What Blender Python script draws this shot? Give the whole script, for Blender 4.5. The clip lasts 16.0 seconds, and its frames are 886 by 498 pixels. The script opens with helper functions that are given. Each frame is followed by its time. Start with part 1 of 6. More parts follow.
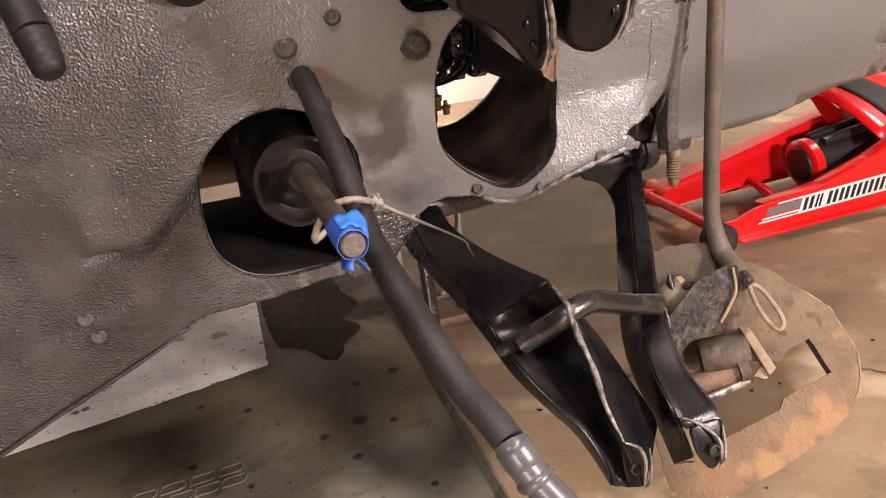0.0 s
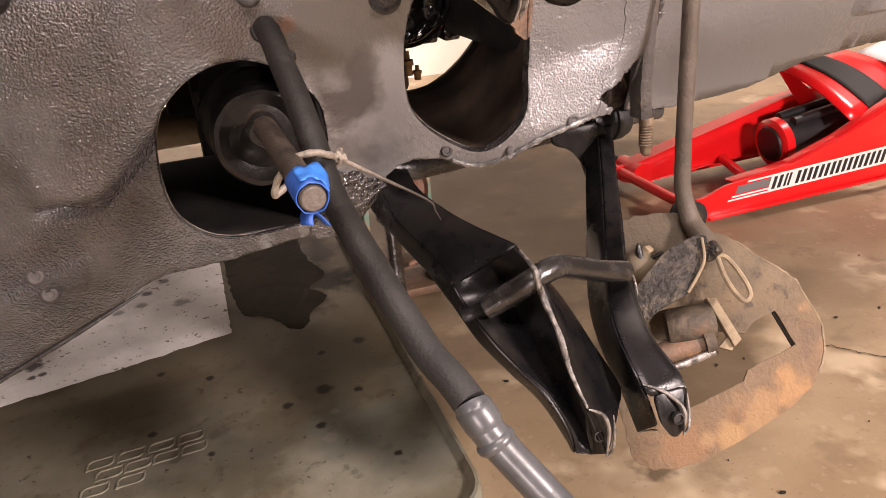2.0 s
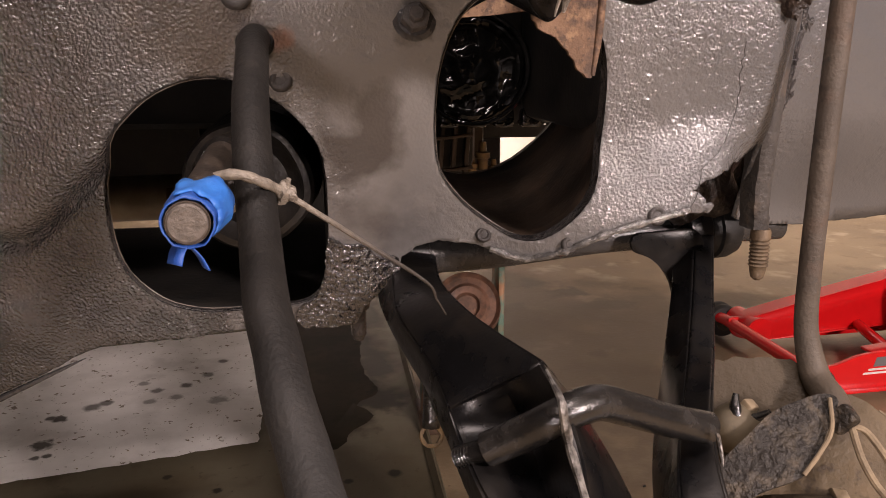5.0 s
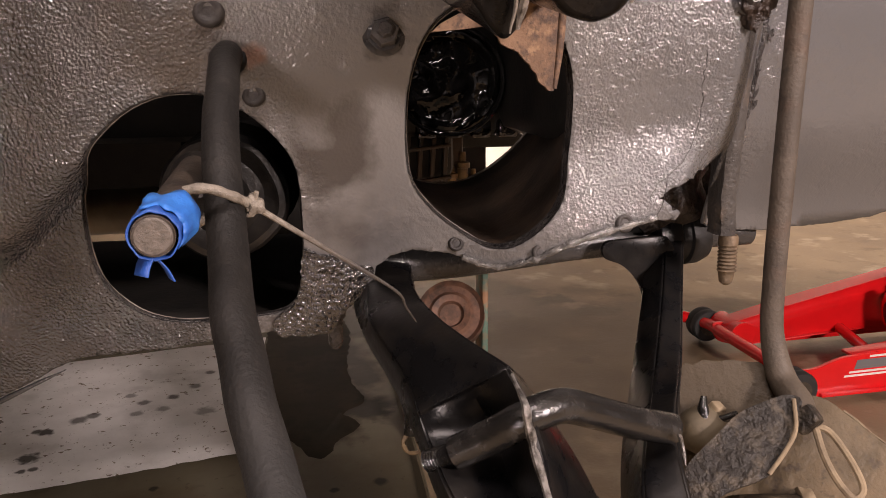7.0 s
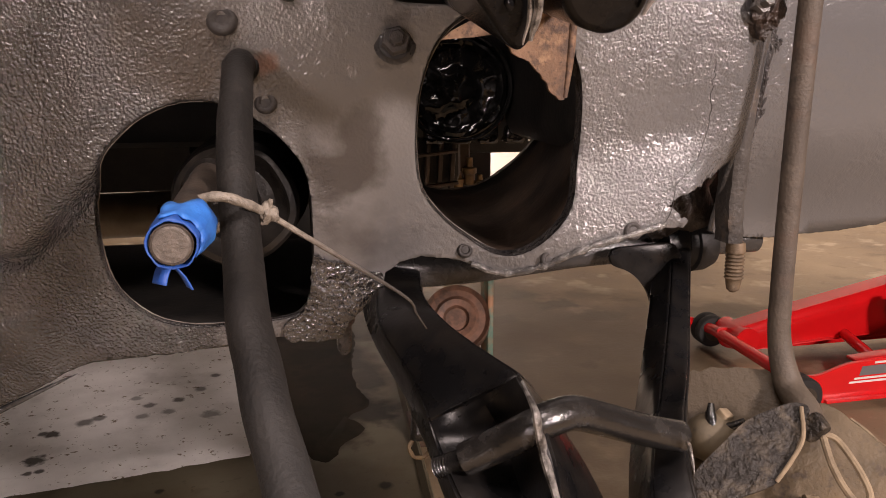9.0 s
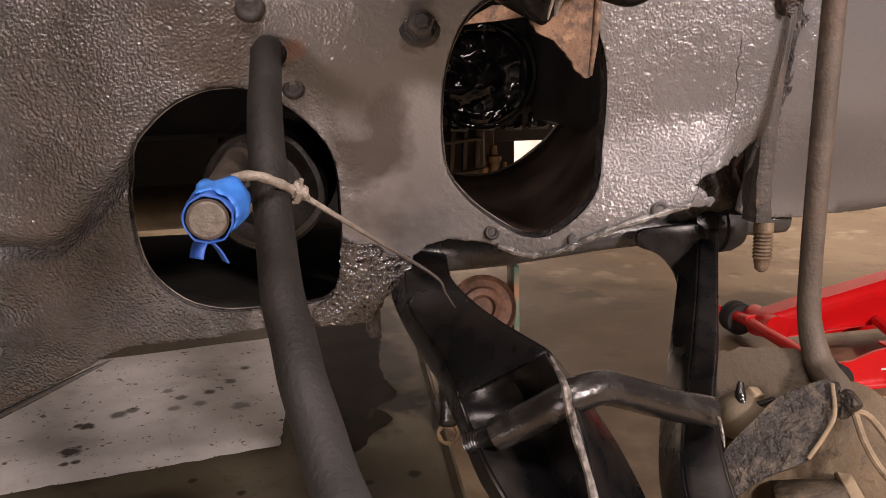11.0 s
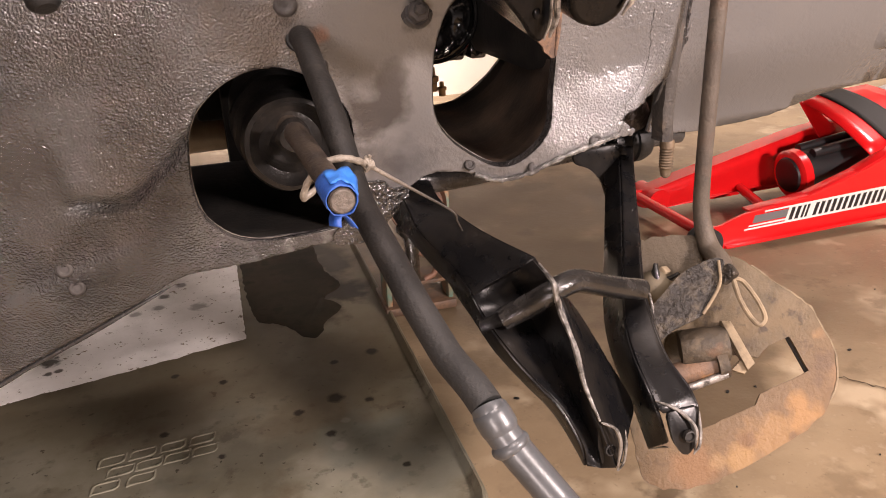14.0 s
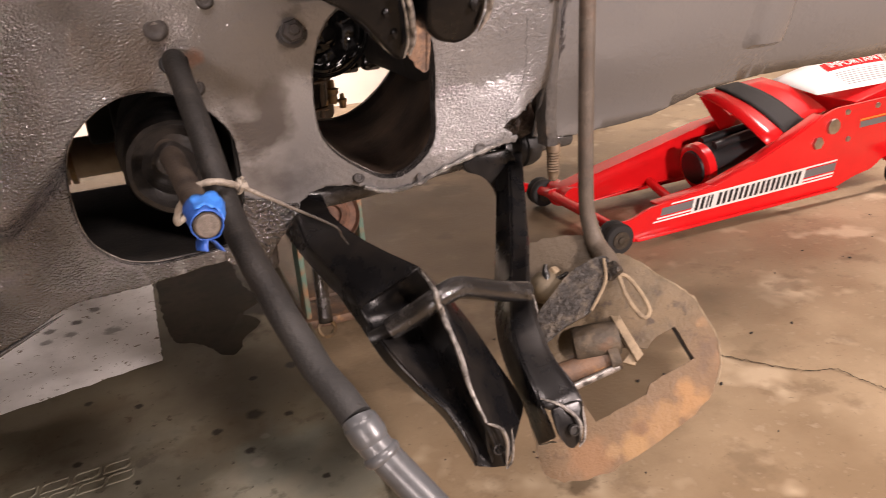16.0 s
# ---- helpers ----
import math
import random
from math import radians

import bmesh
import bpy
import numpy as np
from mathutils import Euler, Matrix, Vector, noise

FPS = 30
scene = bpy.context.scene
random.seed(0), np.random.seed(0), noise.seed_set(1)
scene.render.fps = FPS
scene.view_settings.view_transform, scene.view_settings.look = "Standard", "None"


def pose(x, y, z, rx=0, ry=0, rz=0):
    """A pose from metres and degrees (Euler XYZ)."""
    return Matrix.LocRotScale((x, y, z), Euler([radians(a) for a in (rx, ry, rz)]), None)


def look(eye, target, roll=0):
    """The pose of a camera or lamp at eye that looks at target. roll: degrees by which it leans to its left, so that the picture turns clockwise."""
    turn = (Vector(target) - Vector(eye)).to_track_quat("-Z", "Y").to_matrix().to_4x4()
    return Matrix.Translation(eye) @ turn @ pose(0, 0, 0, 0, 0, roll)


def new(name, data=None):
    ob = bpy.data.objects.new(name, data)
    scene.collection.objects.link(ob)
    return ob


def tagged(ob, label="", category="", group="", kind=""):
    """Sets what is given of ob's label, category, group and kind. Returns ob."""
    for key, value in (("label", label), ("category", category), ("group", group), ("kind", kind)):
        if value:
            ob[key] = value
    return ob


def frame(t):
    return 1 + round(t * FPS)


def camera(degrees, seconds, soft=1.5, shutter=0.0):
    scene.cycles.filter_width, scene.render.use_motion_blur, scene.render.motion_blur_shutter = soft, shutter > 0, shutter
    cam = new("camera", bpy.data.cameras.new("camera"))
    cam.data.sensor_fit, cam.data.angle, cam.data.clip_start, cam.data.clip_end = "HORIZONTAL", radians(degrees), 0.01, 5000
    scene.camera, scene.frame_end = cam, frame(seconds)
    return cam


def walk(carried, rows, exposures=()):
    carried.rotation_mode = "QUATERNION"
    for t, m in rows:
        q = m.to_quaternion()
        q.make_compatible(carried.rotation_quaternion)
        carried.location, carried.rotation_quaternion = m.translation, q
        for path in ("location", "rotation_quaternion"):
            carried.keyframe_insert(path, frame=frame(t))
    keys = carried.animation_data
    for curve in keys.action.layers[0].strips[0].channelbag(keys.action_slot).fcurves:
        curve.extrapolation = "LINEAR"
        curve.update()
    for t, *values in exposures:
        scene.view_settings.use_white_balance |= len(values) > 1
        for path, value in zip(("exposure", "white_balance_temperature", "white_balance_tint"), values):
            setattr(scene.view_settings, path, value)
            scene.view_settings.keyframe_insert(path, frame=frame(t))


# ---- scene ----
cam = camera(59.3, 16.0, soft=0.9, shutter=0.5)
PATH = [
    (0, (0.042, 0.025, 0.621), (0.498, 1.825, -0.121), -7.0),
    (0.5, (0.045, 0.034, 0.613), (0.529, 1.816, -0.156), -6.4),
    (1, (0.045, 0.039, 0.604), (0.554, 1.796, -0.204), -4.8),
    (1.5, (0.044, 0.04, 0.6), (0.548, 1.792, -0.222), -5.1),
    (2, (0.047, 0.033, 0.606), (0.561, 1.791, -0.199), -5.0),
    (2.5, (0.042, 0.041, 0.598), (0.543, 1.79, -0.232), -4.8),
    (3, (0.039, 0.042, 0.601), (0.52, 1.806, -0.21), -4.7),
    (3.5, (0.046, 0.051, 0.611), (0.525, 1.837, -0.151), -4.8),
    (4, (0.049, 0.059, 0.614), (0.538, 1.872, -0.075), -3.6),
    (4.5, (0.107, 0.1, 0.577), (0.622, 1.948, 0.01), -1.0),
    (5, (0.135, 0.153, 0.527), (0.415, 2.078, 0.065), -0.1),
    (7.5, (0.145, 0.14, 0.53), (0.452, 2.067, 0.09), -0.6),
    (8, (0.144, 0.14, 0.531), (0.446, 2.068, 0.093), -0.3),
    (8.5, (0.142, 0.14, 0.533), (0.444, 2.069, 0.102), -0.3),
    (11, (0.138, 0.134, 0.525), (0.371, 2.071, 0.083), -1.6),
    (11.5, (0.134, 0.133, 0.529), (0.369, 2.071, 0.094), -1.7),
    (12, (0.123, 0.126, 0.552), (0.369, 2.07, 0.149), -0.9),
    (12.5, (0.102, 0.093, 0.576), (0.396, 2.018, 0.118), -1.9),
    (13, (0.066, 0.048, 0.602), (0.527, 1.886, -0.039), -3.2),
    (13.5, (0.037, 0.035, 0.61), (0.54, 1.836, -0.101), -1.9),
    (14, (0.038, 0.023, 0.604), (0.529, 1.808, -0.152), -2.9),
    (14.5, (0.045, 0.022, 0.604), (0.552, 1.799, -0.161), -3.3),
    (15, (0.053, 0.018, 0.603), (0.575, 1.791, -0.163), -4.3),
    (15.5, (0.062, 0.015, 0.605), (0.618, 1.776, -0.162), -4.7),
    (16, (0.071, 0.002, 0.612), (0.714, 1.738, -0.146), -4.2),
]
walk(cam, [(t, look(eye, target, roll)) for t, eye, target, roll in PATH], [(0, 0.15), (3.8, 0.17), (4.3, 0.04), (4.95, -0.42), (11.8, -0.36), (12.9, 0.23), (14.4, 0.17), (15, 0.04), (16, 0)])

# ---------------------------------------------------------------- world and lamps
world = bpy.data.worlds.new("world")
scene.world = world
world.use_nodes = True
world.node_tree.nodes["Background"].inputs[0].default_value = (0.9, 0.85, 0.75, 1)
world.node_tree.nodes["Background"].inputs[1].default_value = 0.02


def area_lamp(name, m, sx, sy, watts, colour):
    data = bpy.data.lights.new(name, "AREA")
    data.shape, data.size, data.size_y, data.energy, data.color = "RECTANGLE", sx, sy, watts, colour
    ob = new(name, data)
    ob.matrix_world = m
    return ob


WARM = (1.0, 0.815, 0.775)
area_lamp("work_lamp", look((1.15, -0.85, 0.96), (0.2, 0.62, 0.36)), 0.22, 0.14, 63, WARM)
area_lamp("ceiling_lamp", pose(0.05, -0.40, 2.36), 1.2, 0.5, 60, WARM)
area_lamp("stand_lamp", look((-0.62, -1.30, 0.44), (0.0, 0.6, 0.50)), 0.30, 0.20, 20, WARM)
# Unseen ceiling lamp added to brighten the jack and the floor beside it.
area_lamp("ceiling_lamp_rear", pose(2.5, 1.3, 2.36), 1.2, 0.16, 110, WARM)
# Unseen lamp added to brighten the wall behind the openings.
area_lamp("wall_fill_lamp", look((0.3, 2.42, 0.45), (0.3, 3.0, 0.16)), 0.9, 0.10, 9, WARM).data.spread = radians(120)


# ---------------------------------------------------------------- materials
def material(name, colour, rough=0.5, metal=0.0, colour2=None, scale=30.0, mix=(0.4, 0.65), bump=0.0, bump_scale=200.0,
             spots=None, spot_scale=12.0, spot_range=(0.62, 0.68), rough2=None, coat=0.0, detail=6.0, bump2=0.0, bump2_scale=25.0, relief=0.001, patchy=0.0, grains=False, zone=None, along=None, stains_and_shade=(), soft_edge=1.3, gleam=0.5, flecks=(), coat_rough=0.06):
    m = bpy.data.materials.new(name)
    m.use_nodes = True
    n, l = m.node_tree.nodes, m.node_tree.links
    b = n["Principled BSDF"]
    b.inputs["Roughness"].default_value, b.inputs["Metallic"].default_value = rough, metal
    b.inputs["Base Color"].default_value = (*colour, 1)
    b.inputs["Coat Weight"].default_value = coat
    b.inputs["Specular IOR Level"].default_value = gleam
    b.inputs["Coat Roughness"].default_value = coat_rough
    co = n.new("ShaderNodeTexCoord")

    def noise_node(s, d=detail):
        t = n.new("ShaderNodeTexNoise")
        t.inputs["Scale"].default_value, t.inputs["Detail"].default_value = s, d
        t.inputs["Roughness"].default_value = 0.6
        l.new(co.outputs["Object"], t.inputs["Vector"])
        return t.outputs["Fac"]

    def ramp(src, a, c):
        r = n.new("ShaderNodeMapRange")
        r.inputs[1].default_value, r.inputs[2].default_value = a, c
        l.new(src, r.inputs[0])
        return r.outputs[0]

    xyz = n.new("ShaderNodeSeparateXYZ")
    l.new(co.outputs["Object"], xyz.inputs[0])
    last = None
    if colour2:
        f = ramp(noise_node(scale), *mix)
        x = n.new("ShaderNodeMix")
        x.data_type = "RGBA"
        x.inputs[6].default_value, x.inputs[7].default_value = (*colour, 1), (*colour2, 1)
        l.new(f, x.inputs[0])
        last = x.outputs[2]
        if rough2 is not None:
            y = n.new("ShaderNodeMapRange")
            y.inputs[3].default_value, y.inputs[4].default_value = rough, rough2
            l.new(f, y.inputs[0])
            l.new(y.outputs[0], b.inputs["Roughness"])
    if spots:
        f = ramp(noise_node(spot_scale, 3.0), *spot_range)
        x = n.new("ShaderNodeMix")
        x.data_type = "RGBA"
        x.inputs[6].default_value, x.inputs[7].default_value = (*colour, 1), (*spots, 1)
        if last:
            l.new(last, x.inputs[6])
        l.new(f, x.inputs[0])
        last = x.outputs[2]
    for tint, size, lo, hi, share in flecks:
        sh = n.new("ShaderNodeMath")
        sh.operation = "MULTIPLY"
        sh.inputs[1].default_value = share
        l.new(ramp(noise_node(size, 7.0), lo, hi), sh.inputs[0])
        x = n.new("ShaderNodeMix")
        x.data_type = "RGBA"
        x.inputs[6].default_value, x.inputs[7].default_value = (*colour, 1), (*tint, 1)
        if last:
            l.new(last, x.inputs[6])
        l.new(sh.outputs[0], x.inputs[0])
        last = x.outputs[2]
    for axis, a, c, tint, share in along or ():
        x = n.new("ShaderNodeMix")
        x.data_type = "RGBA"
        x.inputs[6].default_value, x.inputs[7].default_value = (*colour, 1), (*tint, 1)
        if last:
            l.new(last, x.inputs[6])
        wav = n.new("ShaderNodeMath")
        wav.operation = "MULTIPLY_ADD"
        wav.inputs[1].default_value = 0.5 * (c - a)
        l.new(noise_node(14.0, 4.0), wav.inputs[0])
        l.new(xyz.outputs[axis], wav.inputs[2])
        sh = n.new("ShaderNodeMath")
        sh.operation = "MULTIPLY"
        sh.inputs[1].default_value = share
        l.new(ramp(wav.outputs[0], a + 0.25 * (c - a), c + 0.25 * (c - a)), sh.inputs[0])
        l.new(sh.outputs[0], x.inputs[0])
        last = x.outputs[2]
    for cx, cy, cz, r, tint, weight in stains_and_shade:
        ragged = 2.4 if r > 0.012 else 1.1
        w = n.new("ShaderNodeTexNoise")
        w.inputs["Scale"].default_value, w.inputs["Detail"].default_value = 0.9 / r, 5.0
        l.new(co.outputs["Object"], w.inputs["Vector"])
        a = n.new("ShaderNodeVectorMath")
        a.operation = "MULTIPLY_ADD"
        a.inputs[1].default_value = (ragged * r, ragged * r, ragged * r)
        l.new(w.outputs["Color"], a.inputs[0])
        l.new(co.outputs["Object"], a.inputs[2])
        d = n.new("ShaderNodeVectorMath")
        d.operation = "DISTANCE"
        d.inputs[1].default_value = tuple(c + 0.5 * ragged * r for c in (cx, cy, cz))
        l.new(a.outputs[0], d.inputs[0])
        k = n.new("ShaderNodeMapRange")
        k.inputs[1].default_value, k.inputs[2].default_value, k.inputs[3].default_value, k.inputs[4].default_value = 0.7 * r, soft_edge * r, weight, 0.0
        l.new(d.outputs["Value"], k.inputs[0])
        x = n.new("ShaderNodeMix")
        x.data_type = "RGBA"
        x.inputs[6].default_value, x.inputs[7].default_value = (*colour, 1), (*tint, 1)
        if last:
            l.new(last, x.inputs[6])
        l.new(k.outputs[0], x.inputs[0])
        last = x.outputs[2]
    if last:
        l.new(last, b.inputs["Base Color"])
    normal = None
    for strength, s, dist in ((bump2, bump2_scale, 0.004), (bump, bump_scale, relief)):
        if strength:
            u = n.new("ShaderNodeBump")
            u.inputs["Strength"].default_value, u.inputs["Distance"].default_value = strength, dist
            if grains and s == bump_scale:
                h = n.new("ShaderNodeMath")
                h.operation = "MULTIPLY_ADD"
                h.inputs[1].default_value = 0.22
                l.new(noise_node(s * 1.7, 0.0), h.inputs[0])
                l.new(noise_node(s * 0.62, 0.4), h.inputs[2])
                l.new(h.outputs[0], u.inputs["Height"])
            else:
                l.new(noise_node(s, 3.0), u.inputs["Height"])
            if patchy and s == bump2_scale:
                r = ramp(noise_node(11.0, 3.0), 0.40, 0.60)
                k = n.new("ShaderNodeMapRange")
                k.inputs[3].default_value, k.inputs[4].default_value = strength * 0.15, strength * 1.5
                l.new(r, k.inputs[0])
                v = n.new("ShaderNodeMath")
                v.operation = "MULTIPLY"
                l.new(k.outputs[0], v.inputs[0])
                l.new(ramp(xyz.outputs[0], 0.03, 0.14), v.inputs[1])
                l.new(v.outputs[0], u.inputs["Strength"])
            if patchy and s == bump_scale:
                r = ramp(noise_node(patchy, 2.0), 0.40, 0.58)
                k = n.new("ShaderNodeMapRange")
                k.inputs[3].default_value, k.inputs[4].default_value = strength * 0.38, strength
                l.new(r, k.inputs[0])
                last_k = k.outputs[0]
                if zone:
                    v = n.new("ShaderNodeMath")
                    v.operation = "MULTIPLY"
                    l.new(last_k, v.inputs[0])
                    z = n.new("ShaderNodeMapRange")
                    z.inputs[1].default_value, z.inputs[2].default_value, z.inputs[3].default_value, z.inputs[4].default_value = zone[0], zone[1], 0.12, 1.0
                    l.new(xyz.outputs[0], z.inputs[0])
                    y = n.new("ShaderNodeMapRange")
                    y.inputs[1].default_value, y.inputs[2].default_value, y.inputs[3].default_value, y.inputs[4].default_value = 0.25, 0.32, 0.0, 0.50
                    l.new(xyz.outputs[0], y.inputs[0])
                    both = n.new("ShaderNodeMath")
                    both.operation = "MAXIMUM"
                    l.new(z.outputs[0], both.inputs[0])
                    l.new(y.outputs[0], both.inputs[1])
                    w = n.new("ShaderNodeMapRange")
                    w.inputs[1].default_value, w.inputs[2].default_value, w.inputs[3].default_value, w.inputs[4].default_value = 0.41, 0.45, 1.0, 0.15
                    l.new(xyz.outputs[0], w.inputs[0])
                    fade = n.new("ShaderNodeMath")
                    fade.operation = "MULTIPLY"
                    l.new(both.outputs[0], fade.inputs[0])
                    l.new(w.outputs[0], fade.inputs[1])
                    l.new(fade.outputs[0], v.inputs[1])
                    last_k = v.outputs[0]
                l.new(last_k, u.inputs["Strength"])
            if normal:
                l.new(normal, u.inputs["Normal"])
            normal = u.outputs["Normal"]
    if normal:
        l.new(normal, b.inputs["Normal"])
        l.new(normal, b.inputs["Coat Normal"])
    return m


STRIP = [(x, 0.63, z, 0.013, (0.035, 0.033, 0.033), 0.85) for x, z in ((0.0, 0.368), (0.03, 0.370), (0.06, 0.371), (0.09, 0.373), (0.118, 0.378))]
M_BODY = material("undercoated_steel", (0.020, 0.0195, 0.020), 0.11, 0.0, (0.038, 0.037, 0.037), 13.0, (0.36, 0.64), bump=1.0, bump_scale=960.0, relief=0.0030, patchy=14.0, grains=True, zone=(0.15, 0.03), coat=0.55, coat_rough=0.17, gleam=0.5,
                  spots=(0.034, 0.031, 0.029), spot_scale=26.0, spot_range=(0.58, 0.66), rough2=0.20, bump2=0.32, bump2_scale=170.0, detail=9.0, flecks=[((0.066, 0.053, 0.044), 8.0, 0.50, 0.70, 0.45), ((0.028, 0.026, 0.025), 70.0, 0.60, 0.70, 0.6)],
                  # Paler coat between the openings; part of its sheen is put into colour.
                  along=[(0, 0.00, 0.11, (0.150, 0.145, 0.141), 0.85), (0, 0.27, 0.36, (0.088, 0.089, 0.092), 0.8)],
                  stains_and_shade=STRIP + [(0.153, 0.60, 0.482, 0.024, (0.042, 0.038, 0.036), 0.9), (0.142, 0.60, 0.455, 0.014, (0.045, 0.041, 0.039), 0.8), (0.165, 0.60, 0.505, 0.012, (0.05, 0.046, 0.043), 0.7), (0.111, 0.594, 0.541, 0.0075, (0.20, 0.085, 0.05), 0.6),
                          # first patch, left of the hose top, paints the hose's soft shadow
                          (0.065, 0.59, 0.545, 0.030, (0.10, 0.082, 0.066), 0.6), (0.185, 0.59, 0.552, 0.013, (0.05, 0.046, 0.044), 0.7),
                          (0.392, 0.62, 0.480, 0.012, (0.045, 0.028, 0.018), 0.9), (0.368, 0.61, 0.454, 0.008, (0.035, 0.025, 0.02), 0.8), (0.148, 0.62, 0.395, 0.042, (0.05, 0.047, 0.046), 0.85)])
M_WETGREASE = material("wet_wrinkled_grease", (0.022, 0.021, 0.0205), 0.18, 0.0, (0.040, 0.038, 0.037), 70.0, gleam=0.9, coat=1.0, coat_rough=0.14, bump=1.0, bump_scale=560.0, relief=0.0040, bump2=0.6, bump2_scale=170.0, grains=True)
M_STRAP = material("dull_dark_coat", (0.024, 0.0235, 0.0235), 0.30, 0.0, (0.045, 0.044, 0.044), 25.0, bump=0.6, bump_scale=240.0, relief=0.0016, rough2=0.22)
M_SHROUD = material("brown_grimed_steel", (0.018, 0.0135, 0.010), 0.5, 0.0, (0.055, 0.037, 0.025), 22.0, bump=0.5, bump_scale=200.0, flecks=[((0.085, 0.048, 0.030), 30.0, 0.58, 0.68, 0.5)])
M_GREASE = material("greasy_undercoat", (0.028, 0.026, 0.026), 0.22, 0.25, (0.075, 0.070, 0.068), 60.0, bump=1.0, bump_scale=330.0, relief=0.003, bump2=0.6, bump2_scale=70.0)
M_BLACK = material("black_gloss_paint", (0.0045, 0.0045, 0.005), 0.27, 0.0, (0.011, 0.0095, 0.008), 30.0, (0.46, 0.70), bump=0.12, bump_scale=380.0, gleam=0.26, rough2=0.40, bump2=0.06, bump2_scale=55.0, flecks=[((0.034, 0.025, 0.018), 22.0, 0.58, 0.74, 0.3)])
M_FORK = material("black_arm_paint", (0.0035, 0.0035, 0.0038), 0.20, 0.0, (0.009, 0.0075, 0.006), 30.0, (0.46, 0.70), bump=0.25, bump_scale=300.0, gleam=0.16, rough2=0.34, bump2=0.1, bump2_scale=40.0)
M_BARE = material("bare_steel_edge", (0.30, 0.285, 0.265), 0.36, 0.6, (0.055, 0.050, 0.045), 150.0, (0.42, 0.62), bump=0.4, bump_scale=600.0, flecks=[((0.52, 0.50, 0.47), 70.0, 0.56, 0.66, 0.7)])
M_TUBE = material("oily_steel", (0.009, 0.0085, 0.008), 0.20, 0.0, (0.020, 0.0185, 0.017), 70.0, (0.48, 0.66), bump=0.35, bump_scale=620.0, rough2=0.32, relief=0.0010, bump2=0.06, bump2_scale=110.0, coat=0.2, gleam=0.55)
# Near black: holds the shade behind the panel's openings; also grit and cracks.
M_DARK = material("shade_and_grit_black", (0.005, 0.0046, 0.0042), 0.6, 0.0, (0.014, 0.012, 0.010), 30.0, bump=0.5, bump_scale=160.0)
M_WETDARK = material("oil_wet_iron", (0.004, 0.004, 0.004), 0.05, 0.0, (0.008, 0.0076, 0.007), 60.0, coat=0.3, gleam=0.3, bump=0.3, bump_scale=60.0, relief=0.003)
M_RUBBER = material("black_rubber", (0.008, 0.008, 0.008), 0.5, 0.0, (0.018, 0.017, 0.016), 60.0, (0.45, 0.75), gleam=0.25, bump=0.25, bump_scale=700.0)
M_HOSE = material("dusty_rubber_hose", (0.0090, 0.0082, 0.0074), 0.62, 0.0, (0.0165, 0.0148, 0.013), 35.0, bump=0.5, bump_scale=420.0, gleam=0.30, bump2=0.15, bump2_scale=90.0, flecks=[((0.030, 0.026, 0.022), 60.0, 0.60, 0.70, 0.5), ((0.022, 0.018, 0.015), 260.0, 0.58, 0.68, 0.5)], along=[(1, 0.40, 0.33, (0.028, 0.028, 0.0275), 0.9)])
M_HOSE2 = material("grey_plastic_sleeve", (0.052, 0.056, 0.060), 0.34, 0.0, (0.070, 0.074, 0.078), 40.0, bump=0.06, bump_scale=500.0, flecks=[((0.035, 0.036, 0.037), 90.0, 0.58, 0.68, 0.6)])
M_DUSTY = material("dusty_brown_rubber", (0.052, 0.041, 0.031), 0.66, 0.0, (0.080, 0.064, 0.049), 45.0, bump=0.6, bump_scale=420.0, spots=(0.030, 0.025, 0.021), spot_scale=60.0, spot_range=(0.56, 0.68), flecks=[((0.080, 0.050, 0.033), 28.0, 0.54, 0.66, 0.6), ((0.115, 0.095, 0.072), 150.0, 0.60, 0.70, 0.5)], along=[(2, 0.40, 0.33, (0.090, 0.071, 0.051), 0.8)])
M_RUST = material("rusted_steel", (0.125, 0.070, 0.038), 0.6, 0.0, (0.065, 0.043, 0.030), 38.0, (0.38, 0.62), bump=0.8, bump_scale=330.0, spots=(0.27, 0.145, 0.06), spot_scale=45.0, spot_range=(0.57, 0.72), flecks=[((0.05, 0.034, 0.024), 80.0, 0.55, 0.66, 0.7)])
M_DIRT = material("dirt_caked_iron", (0.060, 0.044, 0.026), 0.7, 0.0, (0.030, 0.023, 0.015), 50.0, (0.35, 0.65), bump=0.8, bump_scale=260.0, bump2=0.6, bump2_scale=60.0, flecks=[((0.105, 0.078, 0.047), 90.0, 0.56, 0.68, 0.6), ((0.10, 0.05, 0.025), 35.0, 0.60, 0.70, 0.5)])
